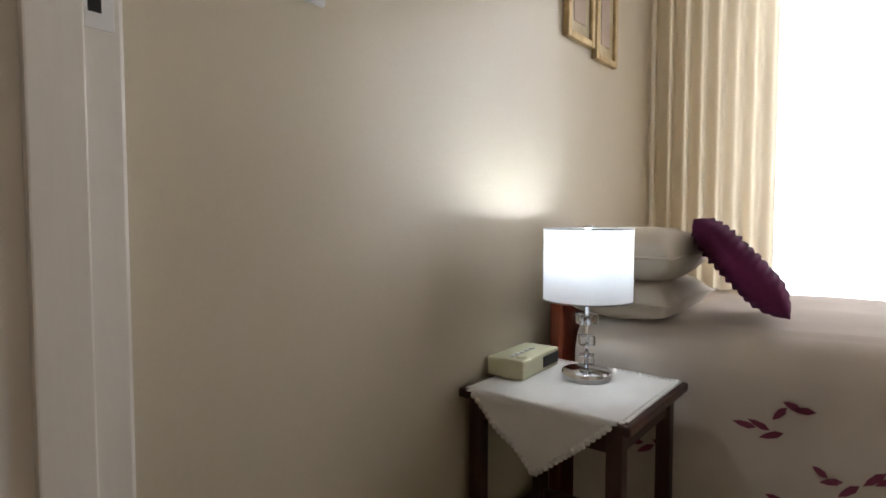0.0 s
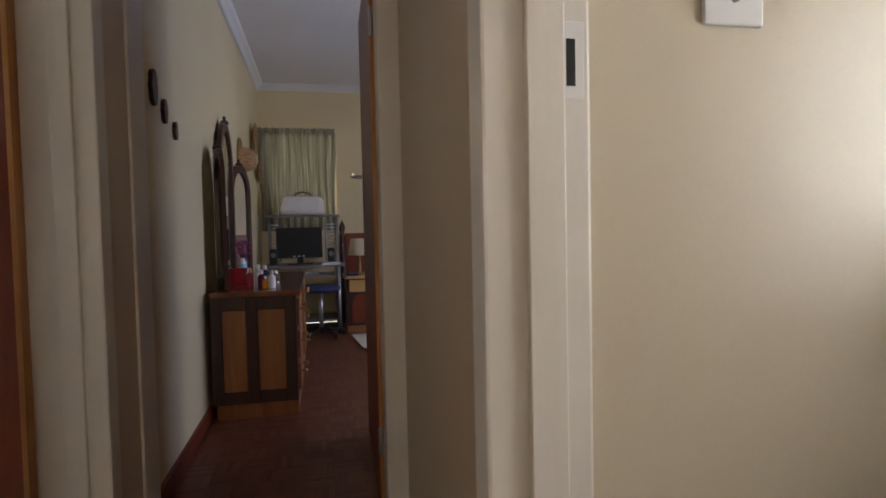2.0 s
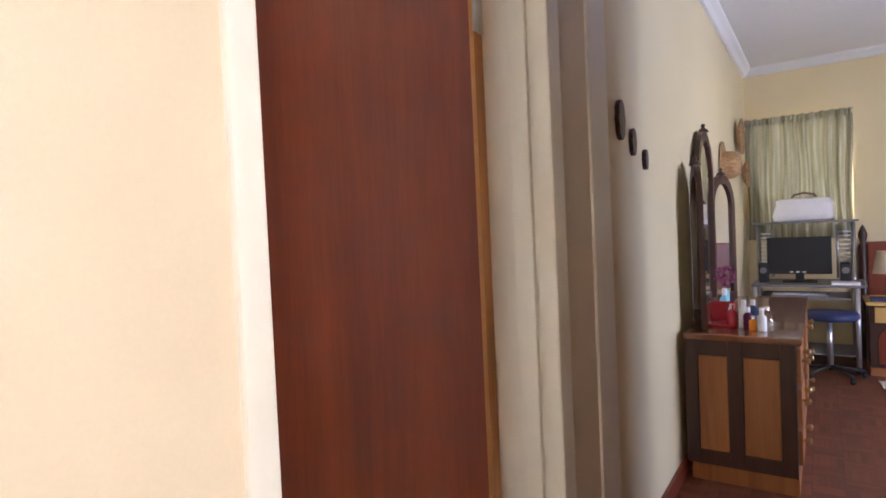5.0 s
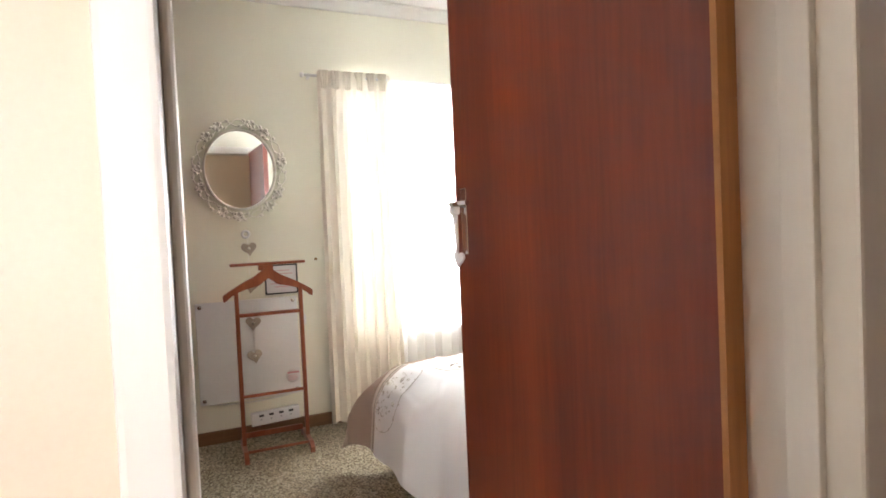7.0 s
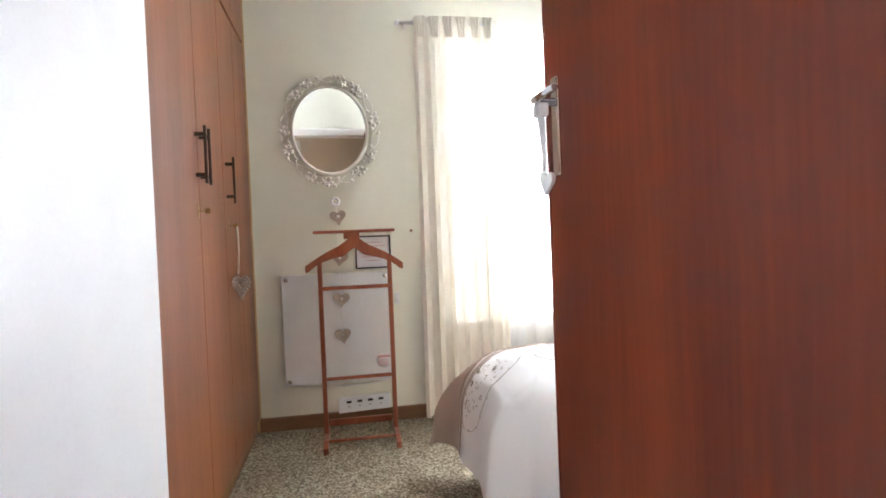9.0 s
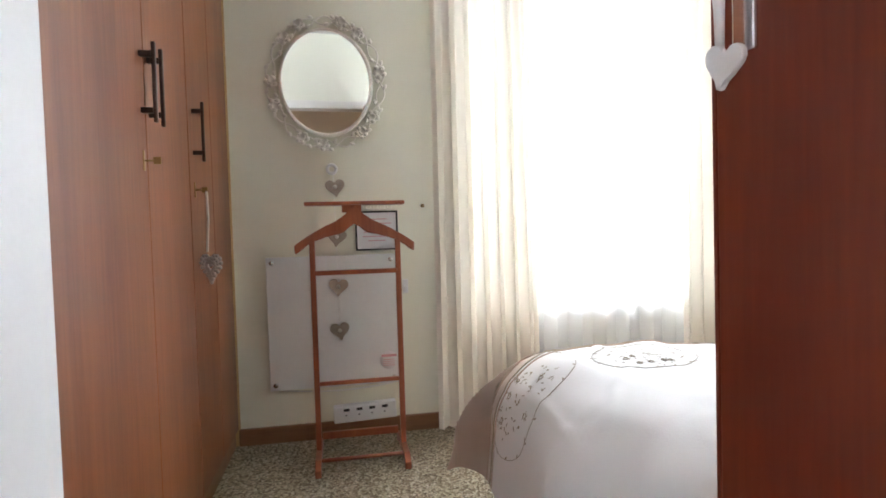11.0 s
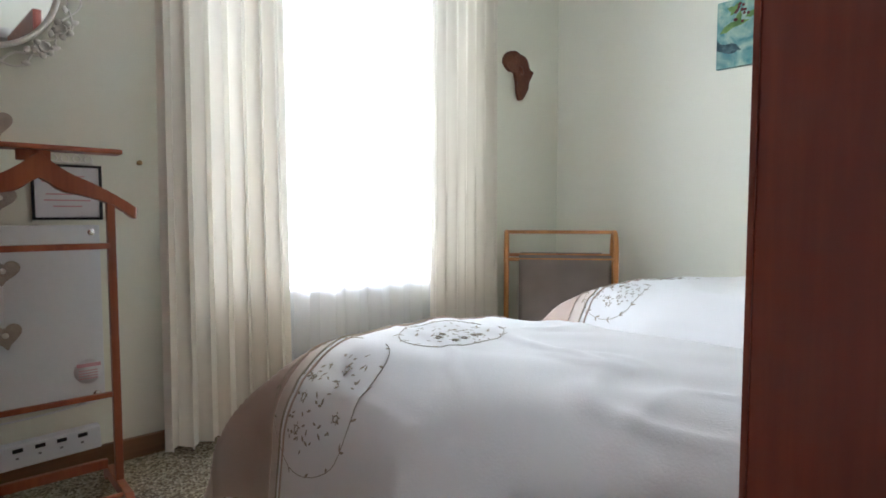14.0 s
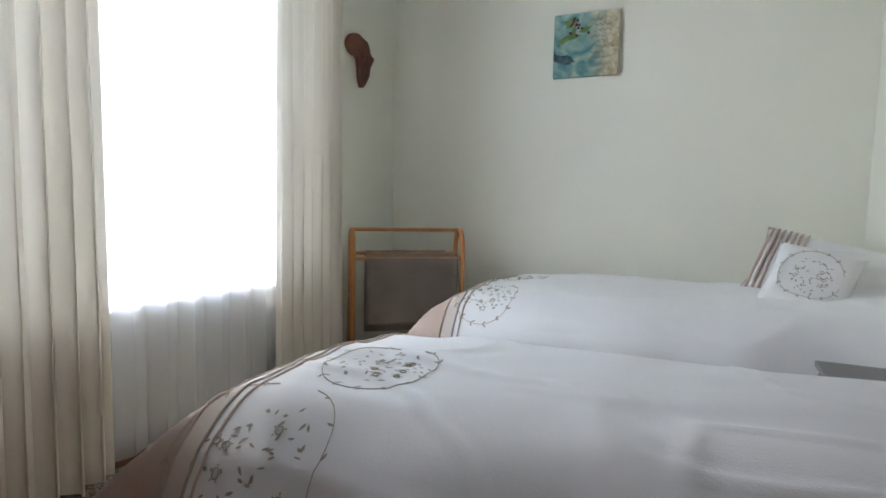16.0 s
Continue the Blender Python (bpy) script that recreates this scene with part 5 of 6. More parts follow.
sw = thing("light_switch", "cream light switch with a brown edge", "light switch", (0.73, AY, 1.41))
part("plate", box(0.668, 0.786, AY - 0.010, AY, 1.357, 1.47, 0.004), "plastic", sw)
part("rocker", lathe([(0.010, 0), (0.010, 0.006), (0, 0.008)], 12, pose(0.727, AY - 0.010, 1.405, 90)), "steel", sw)
st = thing("strike_plate", "steel strike plate let into the door frame", "strike plate", (0.42, 0.95, 1.3))
yj = DA[1] - 0.02 - 0.075
part("plate", box(0.396, 0.430, yj - 0.002, yj, 1.215, 1.335, 0.001), "white", st)
part("slot", box(0.400, 0.415, yj - 0.003, yj - 0.0021, 1.235, 1.308), "black", st, "dark latch slot")

cA = thing("curtain", "beige curtain hanging beside the bright window", "curtain", (2.66, 0.6, 0), "lamp room curtains")
part("panel", grid_sheet(84, 16, lambda u, v: (2.50 + 0.026 * math.sin(u * 44) * (1.2 - 0.4 * v), 0.525 + 0.44 * u, 0.03 + 2.25 * v)), "curtain_a", cA)
cN = thing("net_curtain", "sheer white net across the window", "curtain", (2.70, -0.2, 0), "lamp room curtains")
part("panel", grid_sheet(150, 8, lambda u, v: (2.56 + 0.010 * math.sin(u * 90), -1.1 + 1.85 * u, 0.03 + 2.25 * v)), "sheer", cN)
window_unit("window_2", AX + 0.12, AX + 0.16, WA[0], WA[1], WA[2], WA[3], 3, "cream steel window with three panes")
fixed("backdrop", box(AX + 2.0, AX + 2.1, -4, 4, -1, 6), "outside", "bright hazy light beyond the window").visible_shadow = False


# ================= office =================
# dressing table
dt = thing("dressing_table", "dark wooden dressing table with tan panels and a glossy top", "dressing table", (-0.35, 3.9, 0))
dx0, dx1, dy0, dy1, dz = -0.565, -0.105, 3.285, 4.75, 0.695
part("plinth", box(dx0 + 0.02, dx1 - 0.01, dy0 + 0.02, dy1, 0, 0.085, 0.003), "mid_wood", dt, "tan wooden plinth")
part("body", box(dx0 + 0.004, dx1 - 0.012, dy0 + 0.014, dy1, 0.085, dz - 0.03), "dark_wood", dt)
part("tabletop", box(dx0, dx1 + 0.012, dy0 - 0.012, dy1 + 0.01, dz - 0.03, dz, 0.008), "top_wood", dt, "polished reddish wooden top")
for a in ((dx0 + 0.004, dx0 + 0.06), (dx0 + 0.185, dx0 + 0.245), (dx1 - 0.07, dx1 - 0.012)):
    part("stile", box(a[0], a[1], dy0, dy0 + 0.014, 0.085, dz - 0.03, 0.003), "dark_wood", dt)
for z0_, z1_ in ((0.085, 0.15), (dz - 0.10, dz - 0.03)):
    for a in ((dx0 + 0.06, dx0 + 0.185), (dx0 + 0.245, dx1 - 0.07)):
        part("cross_rail", box(a[0], a[1], dy0, dy0 + 0.014, z0_, z1_, 0.002), "dark_wood", dt)
for a in ((dx0 + 0.06, dx0 + 0.185), (dx0 + 0.245, dx1 - 0.07)):
    part("panel", box(a[0] + 0.002, a[1] - 0.002, dy0 + 0.006, dy0 + 0.0138, 0.152, dz - 0.102, 0.003), "mid_wood", dt, "tan timber panel")
for i in range(3):
    for y in (dy0 + 0.05, dy0 + 0.98):
        z = 0.13 + i * 0.18
        d = part("drawer", box(dx1 - 0.012, dx1 + 0.006, y, y + 0.40, z, z + 0.15, 0.004), "mid_wood", dt)
        for q in (0.1, 0.3):
            part("knob", lathe([(0, 0), (0.008, 0), (0.007, 0.012), (0.016, 0.020), (0.014, 0.030), (0, 0.033)], 12, pose(dx1 + 0.006, y + q, z + 0.08, 0, 90)), "brass", d)


def arch(y0, y1, z0, z1, n=14):
    """Outline in y and z of a panel with a round head."""
    r = (y1 - y0) / 2
    return [(y0, z0), (y1, z0)] + [((y0 + y1) / 2 + r * math.cos(math.pi * i / n), z1 - r * 1.25 + r * 1.25 * math.sin(math.pi * i / n)) for i in range(n + 1)]


tm = thing("triple_mirror", "dark wooden triple mirror with arched tops standing on the dressing table", "dressing mirror", (-0.53, 4.0, dz))
for y0_, y1_, top_z, x_, ang in ((3.36, 3.70, 1.50, -0.53, 16), (3.70, 4.22, 1.72, -0.555, 0), (4.22, 4.56, 1.50, -0.53, -16)):
    yc_ = (y0_ + y1_) / 2
    hub = Matrix.Translation((x_, yc_, 0)) @ pose(0, 0, 0, 0, 0, 90 + ang)
    o = [(y - yc_, z) for y, z in arch(y0_ + 0.005, y1_ - 0.005, dz + 0.004, top_z)]
    inn = [(y - yc_, z) for y, z in arch(y0_ + 0.05, y1_ - 0.05, dz + 0.06, top_z - 0.055)]
    bm = bmesh.new()
    ov = [[bm.verts.new(hub @ Vector((y, d, z))) for y, z in o] for d in (-0.012, 0.012)]
    iv = [[bm.verts.new(hub @ Vector((y, d, z))) for y, z in inn] for d in (-0.012, 0.012)]
    n = len(o)
    for i in range(n):
        j = (i + 1) % n
        bm.faces.new((ov[0][i], ov[0][j], iv[0][j], iv[0][i]))
        bm.faces.new((ov[1][j], ov[1][i], iv[1][i], iv[1][j]))
        bm.faces.new((ov[0][j], ov[0][i], ov[1][i], ov[1][j]))
        bm.faces.new((iv[0][i], iv[0][j], iv[1][j], iv[1][i]))
    w = part("mirror_frame", bm, "dark_wood", tm)
    bm = bmesh.new()
    bm.faces.new([bm.verts.new(hub @ Vector((y, 0.0, z))) for y, z in inn])
    part("glass", bm, "mirror", w, "mirror glass")
    # carved crest
    part("crest", lathe([(0, 0), (0.03, 0.004), (0.022, 0.02), (0.008, 0.03), (0.012, 0.045), (0, 0.055)], 12, pose(x_, yc_, top_z - 0.01)), "dark_wood", w)

rnd = random.Random(4)
spots = [("perfume_bottle", "red glass perfume bottle on the dressing table", "red", 0.022, 0.11), ("perfume_bottle", "amber perfume bottle on the dressing table", "amber", 0.018, 0.07), ("lotion_bottle", "white plastic lotion bottle on the dressing table", "plastic", 0.022, 0.13), ("lotion_bottle", "blue plastic lotion bottle on the dressing table", "blue", 0.02, 0.12), ("glass_jar", "clear glass jar on the dressing table", "glass", 0.024, 0.09), ("lotion_bottle", "teal plastic lotion bottle on the dressing table", "teal", 0.024, 0.16), ("lotion_bottle", "white plastic lotion bottle on the dressing table", "plastic", 0.02, 0.10), ("perfume_bottle", "purple glass perfume bottle on the dressing table", "purple", 0.02, 0.10), ("glass_jar", "clear glass jar on the dressing table", "glass", 0.028, 0.07), ("lotion_bottle", "pale plastic bottle on the dressing table", "lace", 0.018, 0.09), ("perfume_bottle", "red glass perfume bottle on the dressing table", "red", 0.018, 0.08)]
places = [(-0.38, 3.50), (-0.285, 3.42), (-0.33, 3.50), (-0.30, 3.60), (-0.24, 3.60), (-0.44, 3.72), (-0.25, 3.42), (-0.31, 3.47), (-0.27, 3.72), (-0.35, 3.64), (-0.40, 3.60)]
for (kind, label, mat, r, h), (x, y) in zip(spots, places):
    b = thing(kind, label, "bottle" if "bottle" in kind else "jar", (x, y, dz), "toiletries")
    part("body", lathe([(0, 0), (r, 0.002), (r * 1.03, h * 0.1), (r, h * 0.68), (r * 0.5, h * 0.76), (r * 0.42, h * 0.8), (0, h * 0.8)], 16, pose(x, y, dz)), mat, b)
    part("cap", lathe([(r * 0.5, h * 0.8), (r * 0.5, h), (r * 0.4, h * 1.02), (0, h * 1.02)], 12, pose(x, y, dz)), "white" if mat not in ("amber", "glass") else "chrome", b)
bxr = thing("jewellery_box", "small open red jewellery rack on the dressing table", "jewellery box", (-0.44, 3.55, dz))
part("base", box(-0.50, -0.37, 3.48, 3.62, dz, dz + 0.012, 0.003), "red", bxr)
for x in (-0.495, -0.38):
    part("side", box(x, x + 0.008, 3.485, 3.615, dz + 0.012, dz + 0.11, 0.002), "red", bxr)
part("back", box(-0.487, -0.38, 3.605, 3.615, dz + 0.012, dz + 0.11, 0.002), "red", bxr)
flw = thing("dried_flowers", "posy of dried dark pink flowers in front of the mirror", "flowers", (-0.46, 3.9, dz))
bm = bmesh.new()
add_tube(bm, [(-0.46, 3.86, dz), (-0.45, 3.85, dz + 0.14)], [0.025, 0.018], 10)
part("vase", bm, "teal", flw)
for i in range(26):
    bm = bmesh.new()
    a, q = rnd.uniform(0, 6.3), rnd.uniform(0, 0.06)
    add_lathe(bm, [(0, -0.012), (0.014, -0.002), (0.010, 0.010), (0, 0.013)], 6, pose(-0.45 + q * math.cos(a), 3.85 + q * math.sin(a), dz + 0.21 + rnd.uniform(-0.045, 0.05), rnd.uniform(0, 60), rnd.uniform(0, 60)))
    part("bloom", bm, "plum", flw)

# wall butterflies, three in a falling line
for y, z, s in ((2.46, 1.575, 0.070), (2.61, 1.515, 0.050), (2.78, 1.465, 0.040)):
    bf = thing("wall_butterfly", "small dark brown carved ornament on the yellow wall", "wall ornament", (-0.59, y, z), "carved wall ornaments")
    o = []
    for i in range(44):
        a = 2 * math.pi * i / 44
        lobes = 0.62 + 0.38 * abs(math.cos(1.5 * math.pi * math.sin(a)))
        o.append((s * 0.62 * lobes * math.cos(a), s * math.sin(a)))
    part("carving", plate(o, 0.016, Matrix.Translation((-0.574, y, z)) @ pose(0, 0, 0, 0, 0, 90), 0.002), "dark_wood", bf)

# hats and fan on the far part of the wall
ht = thing("straw_hat", "brown straw hat hanging on the wall above the mirror", "hat", (-0.56, 4.9, 1.55))
part("crown", lathe([(0.0, 0.12), (0.07, 0.115), (0.095, 0.07), (0.10, 0.0)], 20, pose(-0.585, 4.9, 1.60, 0, 90)), "basket", ht)
part("brim", lathe([(0.10, 0.0), (0.17, 0.004), (0.172, 0.01), (0.10, 0.008)], 24, pose(-0.585, 4.9, 1.60, 0, 90)), "basket", ht)
for y, z, r in ((5.75, 1.90, 0.15), (6.1, 1.62, 0.12)):
    fn_ = thing("woven_plate", "round woven straw plate hung on the wall", "wall basket", (-0.58, y, z), "woven plates")
    part("disc", lathe([(0, 0.03), (r * 0.6, 0.02), (r, 0.045), (r * 0.98, 0.055), (r * 0.6, 0.035), (0, 0.045)], 24, pose(-0.59, y, z, 0, 90)), "basket", fn_)

# window with its curtain
wob = window_unit("window_3", 0, 1, 0, 1, 0, 1, 2, "cream steel window with two panes")
wob.matrix_basis = Matrix(((0, -0.72, 0, 0.22), (0.04, 0, 0, OY + 0.12), (0, 0, 0.94, 1.15), (0, 0, 0, 1)))
fixed("backdrop", box(-3, 3, OY + 2.0, OY + 2.1, -1, 6), "outside", "bright hazy garden light beyond the window").visible_shadow = False
cO = thing("curtain", "green and cream striped curtain gathered on a rail", "curtain", (-0.2, OY - 0.05, 1.1), "office curtains")
part("panel", grid_sheet(110, 14, lambda u, v: (-0.575 + 0.79 * u + 0.012 * math.sin(v * 6 + u * 9), OY - 0.06 + 0.022 * math.sin(u * 62 + 0.8 * math.sin(u * 13)) * (1.3 - 0.5 * v), 1.02 + 1.06 * v)), "office_curtain", cO)
part("heading", grid_sheet(110, 3, lambda u, v: (-0.585 + 0.80 * u, OY - 0.065 + 0.010 * math.sin(u * 150), 2.06 + 0.06 * v + 0.006 * math.sin(u * 70))), "office_curtain", cO)
rl = thing("curtain_rail", "thin steel curtain rail over the office window", "curtain rail", (-0.2, OY - 0.04, 2.05))
part("rail", tube([(-0.585, OY - 0.045, 2.115), (0.23, OY - 0.045, 2.115)], 0.008), "steel", rl)

# steel computer desk
dk = thing("computer_desk", "steel tube computer desk with a raised shelf", "computer desk", (-0.15, 5.95, 0))
kx0, kx1, ky0, ky1 = -0.48, 0.20, 5.70, 6.20
for x in (kx0, kx1):
    for y in (ky0, ky1):
        part("leg", tube([(x, y, 0.05), (x, y, 1.16)] if y == ky1 else [(x, y, 0.05), (x, y, 0.67)], 0.018, 10), "steel", dk)
        part("castor", lathe([(0, -0.02), (0.022, -0.016), (0.026, 0), (0.022, 0.016), (0, 0.02)], 12, pose(x, y, 0.026, 0, 90)), "black", dk)
    part("side_rail", tube([(x, ky0, 0.10), (x, ky1, 0.10)], 0.012, 8), "steel", dk)
    for k in range(9):
        part("rack_wire", tube([(x + (0.02 if x < 0 else -0.02), ky1 - 0.08, 0.80 + k * 0.035), (x + (0.10 if x < 0 else -0.10), ky1 - 0.08, 0.80 + k * 0.035)], 0.006, 6), "plastic", dk)
    part("rack_post", tube([(x + (0.11 if x < 0 else -0.11), ky1 - 0.08, 0.70), (x + (0.11 if x < 0 else -0.11), ky1 - 0.08, 1.14)], 0.010, 8), "steel", dk)
part("desktop", box(kx0 - 0.02, kx1 + 0.06, ky0 - 0.02, ky1 + 0.02, 0.66, 0.68, 0.004), "grey", dk, "grey desktop")
part("keyboard_tray", box(kx0 + 0.04, kx1 - 0.04, ky0 - 0.05, ky1 - 0.1, 0.57, 0.585, 0.003), "grey", dk)
part("shelf", box(kx0 - 0.03, kx1 + 0.03, ky1 - 0.26, ky1 + 0.02, 1.16, 1.178, 0.004), "grey", dk, "grey upper shelf")
part("low_shelf", box(kx0, kx1, ky0 + 0.06, ky1, 0.12, 0.135, 0.003), "grey", dk)
mn = thing("computer_monitor", "black flat computer monitor on the desk", "computer monitor", (-0.17, 5.93, 0.68))
part("screen_case", box(-0.40, 0.05, 5.93, 5.965, 0.745, 1.05, 0.006), "black", mn)
part("screen", box(-0.385, 0.035, 5.927, 5.93, 0.785, 1.035), "black", mn)
part("stand", box(-0.20, -0.14, 5.945, 5.985, 0.69, 0.76, 0.004), "black", mn)
part("stand_base", box(-0.29, -0.05, 5.86, 6.03, 0.68, 0.69, 0.003), "black", mn)
for k in range(3):
    part("logo_mark", box(-0.24 + k * 0.045, -0.215 + k * 0.045, 5.9275, 5.9295, 0.757, 0.768), "plastic", mn)
for x in (-0.46, 0.10):
    sp = thing("speaker", "small black computer speaker beside the monitor", "speaker", (x, 5.9, 0.68), "computer speakers")
    part("body", box(x, x + 0.07, 5.86, 5.96, 0.68, 0.84, 0.01), "black", sp)
    part("cone", lathe([(0.026, 0.002), (0.022, 0.004), (0.008, 0.0), (0, 0.001)], 16, pose(x + 0.035, 5.86, 0.78, 90)), "grey", sp)
kb = thing("keyboard", "pale keyboard on the pull-out tray", "keyboard", (-0.17, 5.75, 0.585))
part("case", box(-0.36, 0.02, 5.66, 5.80, 0.585, 0.603, 0.004), "grey", kb)
for r_ in range(4):
    bm = bmesh.new()
    for c_ in range(15):
        add_box(bm, -0.352 + c_ * 0.024, -0.332 + c_ * 0.024, 5.672 + r_ * 0.03, 5.696 + r_ * 0.03, 0.603, 0.609)
    part("key_row", bm, "plastic", kb)
pp = thing("papers", "stack of white papers at the end of the desk", "papers", (0.13, 5.78, 0.68))
part("sheets", box(0.04, 0.22, 5.70, 5.84, 0.68, 0.70, 0.001, pose(0, 0, 0)), "paper", pp)
bg = thing("white_bag", "white soft bag with a dark handle on the desk's top shelf", "bag", (-0.14, 6.08, 1.178))
bm = box(-0.36, 0.09, 5.98, 6.18, 1.178, 1.37, 0.05)
for v in bm.verts:
    k = (v.co.z - 1.178) / 0.19
    v.co.x = -0.135 + (v.co.x + 0.135) * (1 - 0.12 * k) + 0.01 * math.sin(v.co.z * 40)
part("body", bm, "lace", bg)
part("handle", tube([(-0.22, 6.08, 1.365), (-0.20, 6.08, 1.40), (-0.13, 6.08, 1.415), (-0.06, 6.08, 1.40), (-0.04, 6.08, 1.365)], 0.009, 8), "dark_wood", bg)
ch = thing("office_stool", "blue padded office chair tucked beneath the desk", "office chair", (0.0, 5.45, 0))
part("seat", lathe([(0, 0.0), (0.17, 0.0), (0.19, 0.02), (0.18, 0.05), (0.12, 0.06), (0, 0.06)], 24, pose(0.02, 5.55, 0.44)), "blue", ch, "dark blue padded seat")
part("column", tube([(0.02, 5.55, 0.09), (0.02, 5.55, 0.44)], 0.02, 10), "steel", ch)
for k in range(5):
    a = k * 1.257 + 0.3
    part("arm", tube([(0.02, 5.55, 0.09), (0.02 + 0.22 * math.cos(a), 5.55 + 0.22 * math.sin(a), 0.055)], 0.014, 8), "black", ch)
    part("castor", lathe([(0, -0.018), (0.022, -0.014), (0.026, 0), (0.022, 0.014), (0, 0.018)], 10, pose(0.02 + 0.22 * math.cos(a), 5.55 + 0.22 * math.sin(a), 0.026, 0, 90)), "black", ch)

# bedside cabinet and bed beyond
bc = thing("bedside_cabinet", "dark wooden bedside cabinet with a yellow drawer and arched doors", "bedside cabinet", (0.5, 6.0, 0))
cxa, cxb, cya = 0.27, 0.78, 5.72
part("plinth", box(cxa, cxb, cya, 6.15, 0, 0.06, 0.003), "mid_wood", bc)
part("body", box(cxa, cxb, cya + 0.012, 6.16, 0.06, 0.53), "dark_wood", bc)
part("tabletop", box(cxa - 0.02, cxb + 0.02, cya - 0.02, 6.17, 0.53, 0.555, 0.006), "yellow_wood", bc)
part("drawer", box(cxa + 0.03, cxb - 0.03, cya - 0.004, cya + 0.012, 0.40, 0.515, 0.004), "yellow_wood", bc, "yellow timber drawer front")
part("knob", lathe([(0, 0), (0.008, 0), (0.016, 0.016), (0.012, 0.026), (0, 0.028)], 12, pose(0.52, cya - 0.004, 0.46, 90)), "dark_wood", bc)
for a in (cxa + 0.05, (cxa + cxb) / 2 + 0.02):
    b = a + 0.18
    part("door", plate([(x, z) for x, z in arch(a, b, 0.09, 0.37)], 0.010, pose(0, cya + 0.002, 0), 0.002), "door", bc, "arched red wooden door panel")
tl = thing("table_lamp", "unlit cream table lamp with a brass column", "table lamp", (0.42, 5.92, 0.555))
part("base", lathe([(0, 0), (0.05, 0), (0.052, 0.008), (0.02, 0.02), (0.012, 0.06), (0.018, 0.09), (0.010, 0.12), (0.010, 0.20), (0, 0.20)], 20, pose(0.42, 5.92, 0.555)), "brass", tl)
part("shade", lathe([(0.115, 0.20), (0.085, 0.37), (0.083, 0.37), (0.113, 0.20)], 28, pose(0.42, 5.92, 0.555)), "shade_off", tl, "cream tapered shade")
bk = thing("book", "dark blue book lying on the bedside cabinet", "book", (0.33, 5.83, 0.555))
part("cover", box(0.28, 0.40, 5.76, 5.88, 0.555, 0.58, 0.002), "blue", bk)
hb = thing("bed_headboard", "dark red wooden headboard with turned posts against the wall", "headboard", (0.9, 6.38, 0))
part("panel", box(0.30, 2.0, 6.36, 6.42, 0.3, 0.98, 0.01), "door", hb)
part("post", lathe([(0.03, 0), (0.03, 0.95), (0.018, 0.98), (0.032, 1.02), (0.034, 1.05), (0.016, 1.10), (0, 1.13)], 16, pose(0.27, 6.36, 0)), "dark_wood", hb)
rg = thing("bedside_rug", "small cream rug on the parquet floor", "rug", (0.55, 5.2, 0))
part("pile", grid_sheet(20, 26, lambda u, v: (0.30 + 0.06 * (1 - v) + 0.5 * u, 4.87 + 0.66 * v, 0.012 + 0.004 * noise.noise(Vector((u * 9, v * 9, 0))))), "rug", rg)

door_c, mCd, wC = door("door_office", "dark red flush door standing open into the office", (0.212, 2.13), (0.235, 2.90), -0.042, "door", 1.27)

# ---- parquet blocks: squares of five fingers, turned in turn ----
FL = []
cell, nf = 0.125, 5
pm = {}
for turned in (0, 1):
    bm = bmesh.new()
    w = cell / nf
    add_box(bm, *((0.0008, cell - 0.0008, 0.0006, w - 0.0006) if not turned else (0.0006, w - 0.0006, 0.0008, cell - 0.0008)), -0.003, 0.0)
    me = bpy.data.meshes.new("parquet_block")
    bm.to_mesh(me)
    bm.free()
    me.materials.append(M["parquet"])
    pm[turned] = me
floor_o = bpy.data.objects["floor_office"]


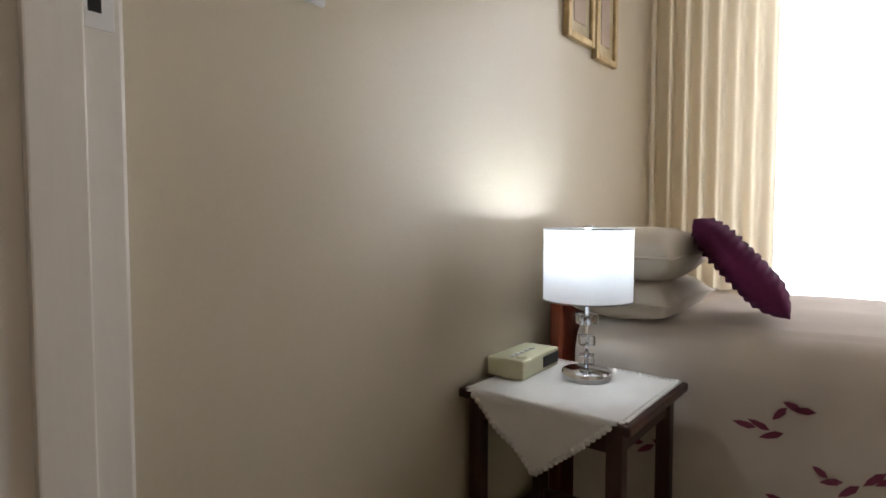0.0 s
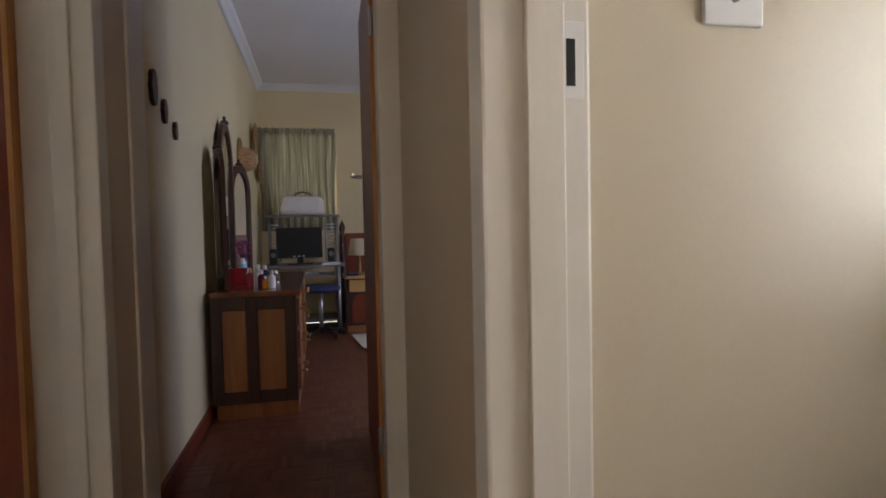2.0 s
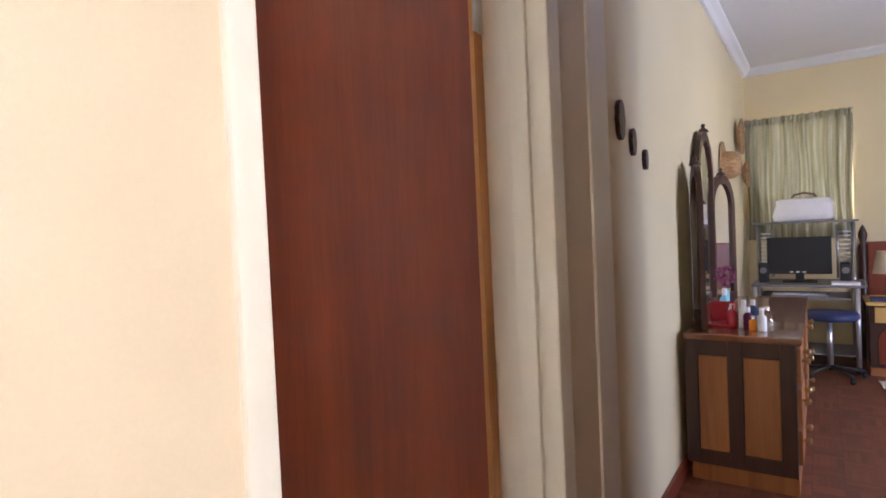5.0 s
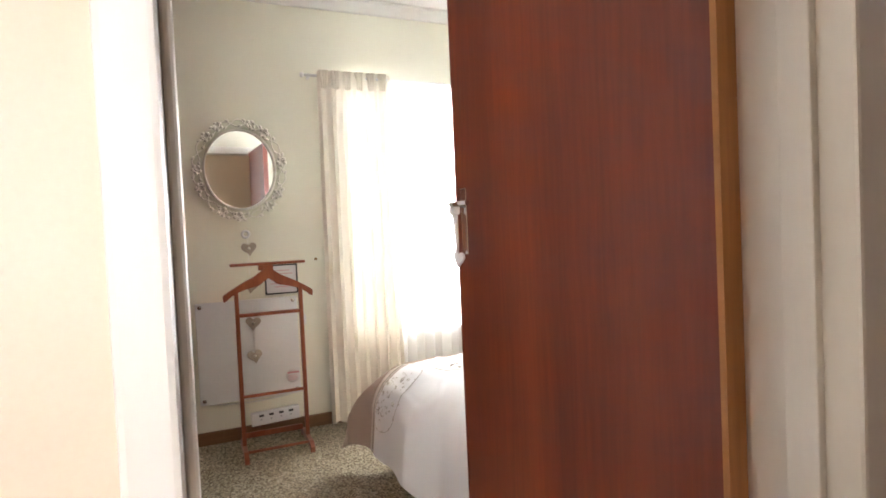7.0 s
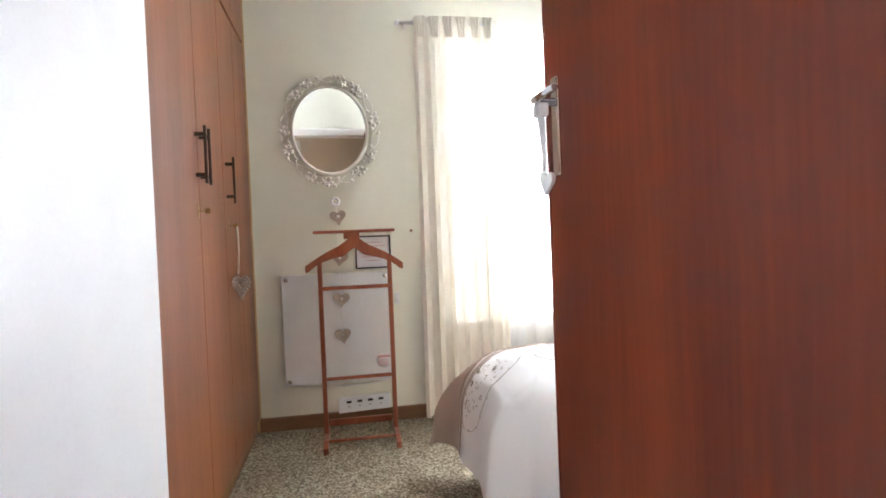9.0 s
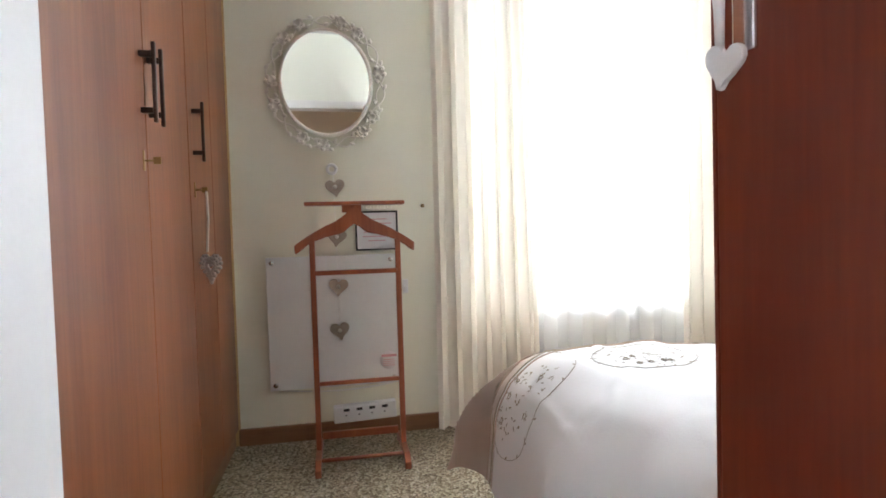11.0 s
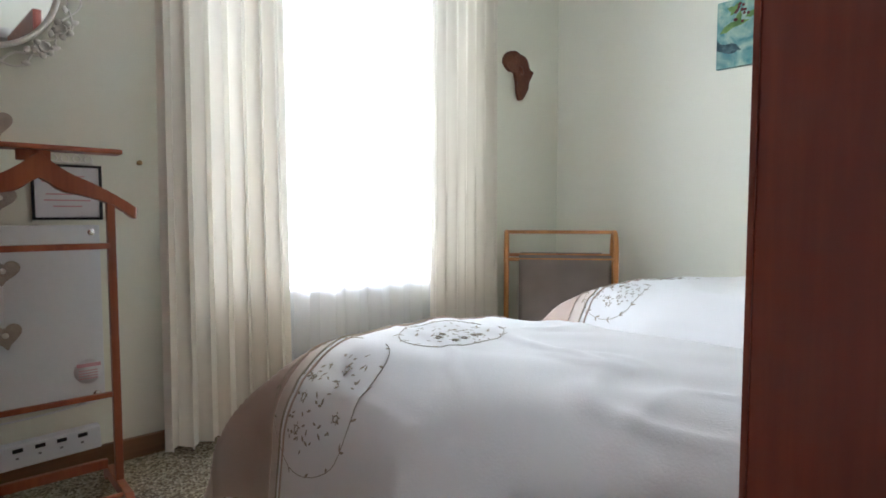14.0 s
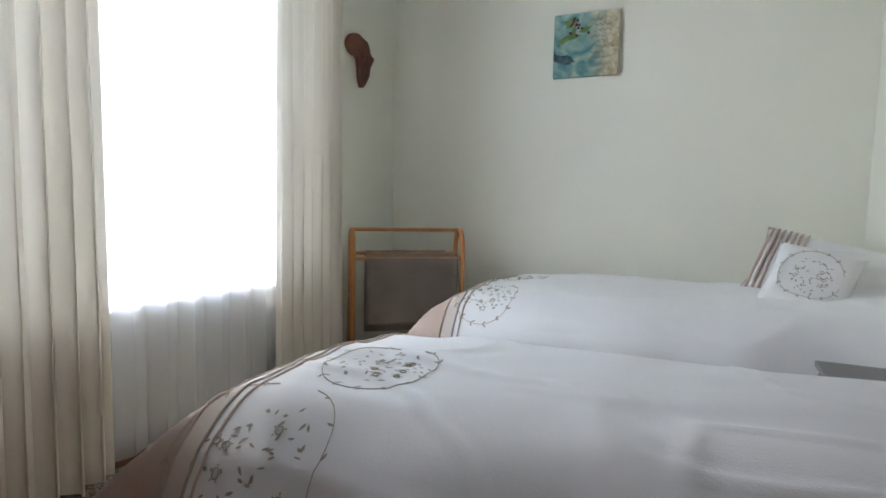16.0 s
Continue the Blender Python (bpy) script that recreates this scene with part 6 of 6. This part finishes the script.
def lay(x0, x1, y0, y1, parent, far):
    nx, ny = int((x1 - x0) / cell), int((y1 - y0) / cell)
    for j in range(ny):
        for i in range(nx):
            t = (i + j) % 2
            for k in range(nf):
                ox, oy = (0, k * cell / nf) if not t else (k * cell / nf, 0)
                yield x0 + i * cell + ox, y0 + j * cell + oy, t


near, rest = [], []
for x, y, t in lay(-0.575, 1.3, 2.1, OY, floor_o, 0):
    (near if -0.2 <= x < 0.3 and 3.1 <= y < 4.35 and len(near) < 300 else rest).append((x, y, t))
for x, y, t in near:
    ob = new("parquet_block", pm[t])
    ob.location = (x, y, 0)
    ob.parent = floor_o
rest += list(lay(-0.55, 0.3, -2.6, 2.1, None, 0))
verts, faces = [], []
for x, y, t in rest:
    w = cell / nf
    a, b, c_, d = (x + 0.0008, x + cell - 0.0008, y + 0.0006, y + w - 0.0006) if not t else (x + 0.0006, x + w - 0.0006, y + 0.0008, y + cell - 0.0008)
    k = len(verts)
    verts += [(a, c_, 0), (b, c_, 0), (b, d, 0), (a, d, 0), (a, c_, -0.003), (b, c_, -0.003), (b, d, -0.003), (a, d, -0.003)]
    faces += [(k, k + 1, k + 2, k + 3), (k, k + 4, k + 5, k + 1), (k + 1, k + 5, k + 6, k + 2), (k + 2, k + 6, k + 7, k + 3), (k + 3, k + 7, k + 4, k)]
me = bpy.data.meshes.new("parquet_blocks")
me.from_pydata(verts, [], faces)
m_, n_, l_, p_ = nodes("joined parquet blocks")
g_, r_ = n_.new("ShaderNodeNewGeometry"), n_.new("ShaderNodeValToRGB")
r_.color_ramp.elements[0].color, r_.color_ramp.elements[1].color = (0.11, 0.032, 0.018, 1), (0.20, 0.065, 0.035, 1)
l_.new(g_.outputs["Random Per Island"], r_.inputs[0])
l_.new(r_.outputs[0], p_.inputs["Base Color"])
p_.inputs["Roughness"].default_value, p_.inputs["Coat Weight"].default_value = 0.42, 0.0
me.materials.append(m_)
ob = new("parquet_blocks", me)
tagged(ob, "red-brown parquet finger blocks", "", "", "stuff")
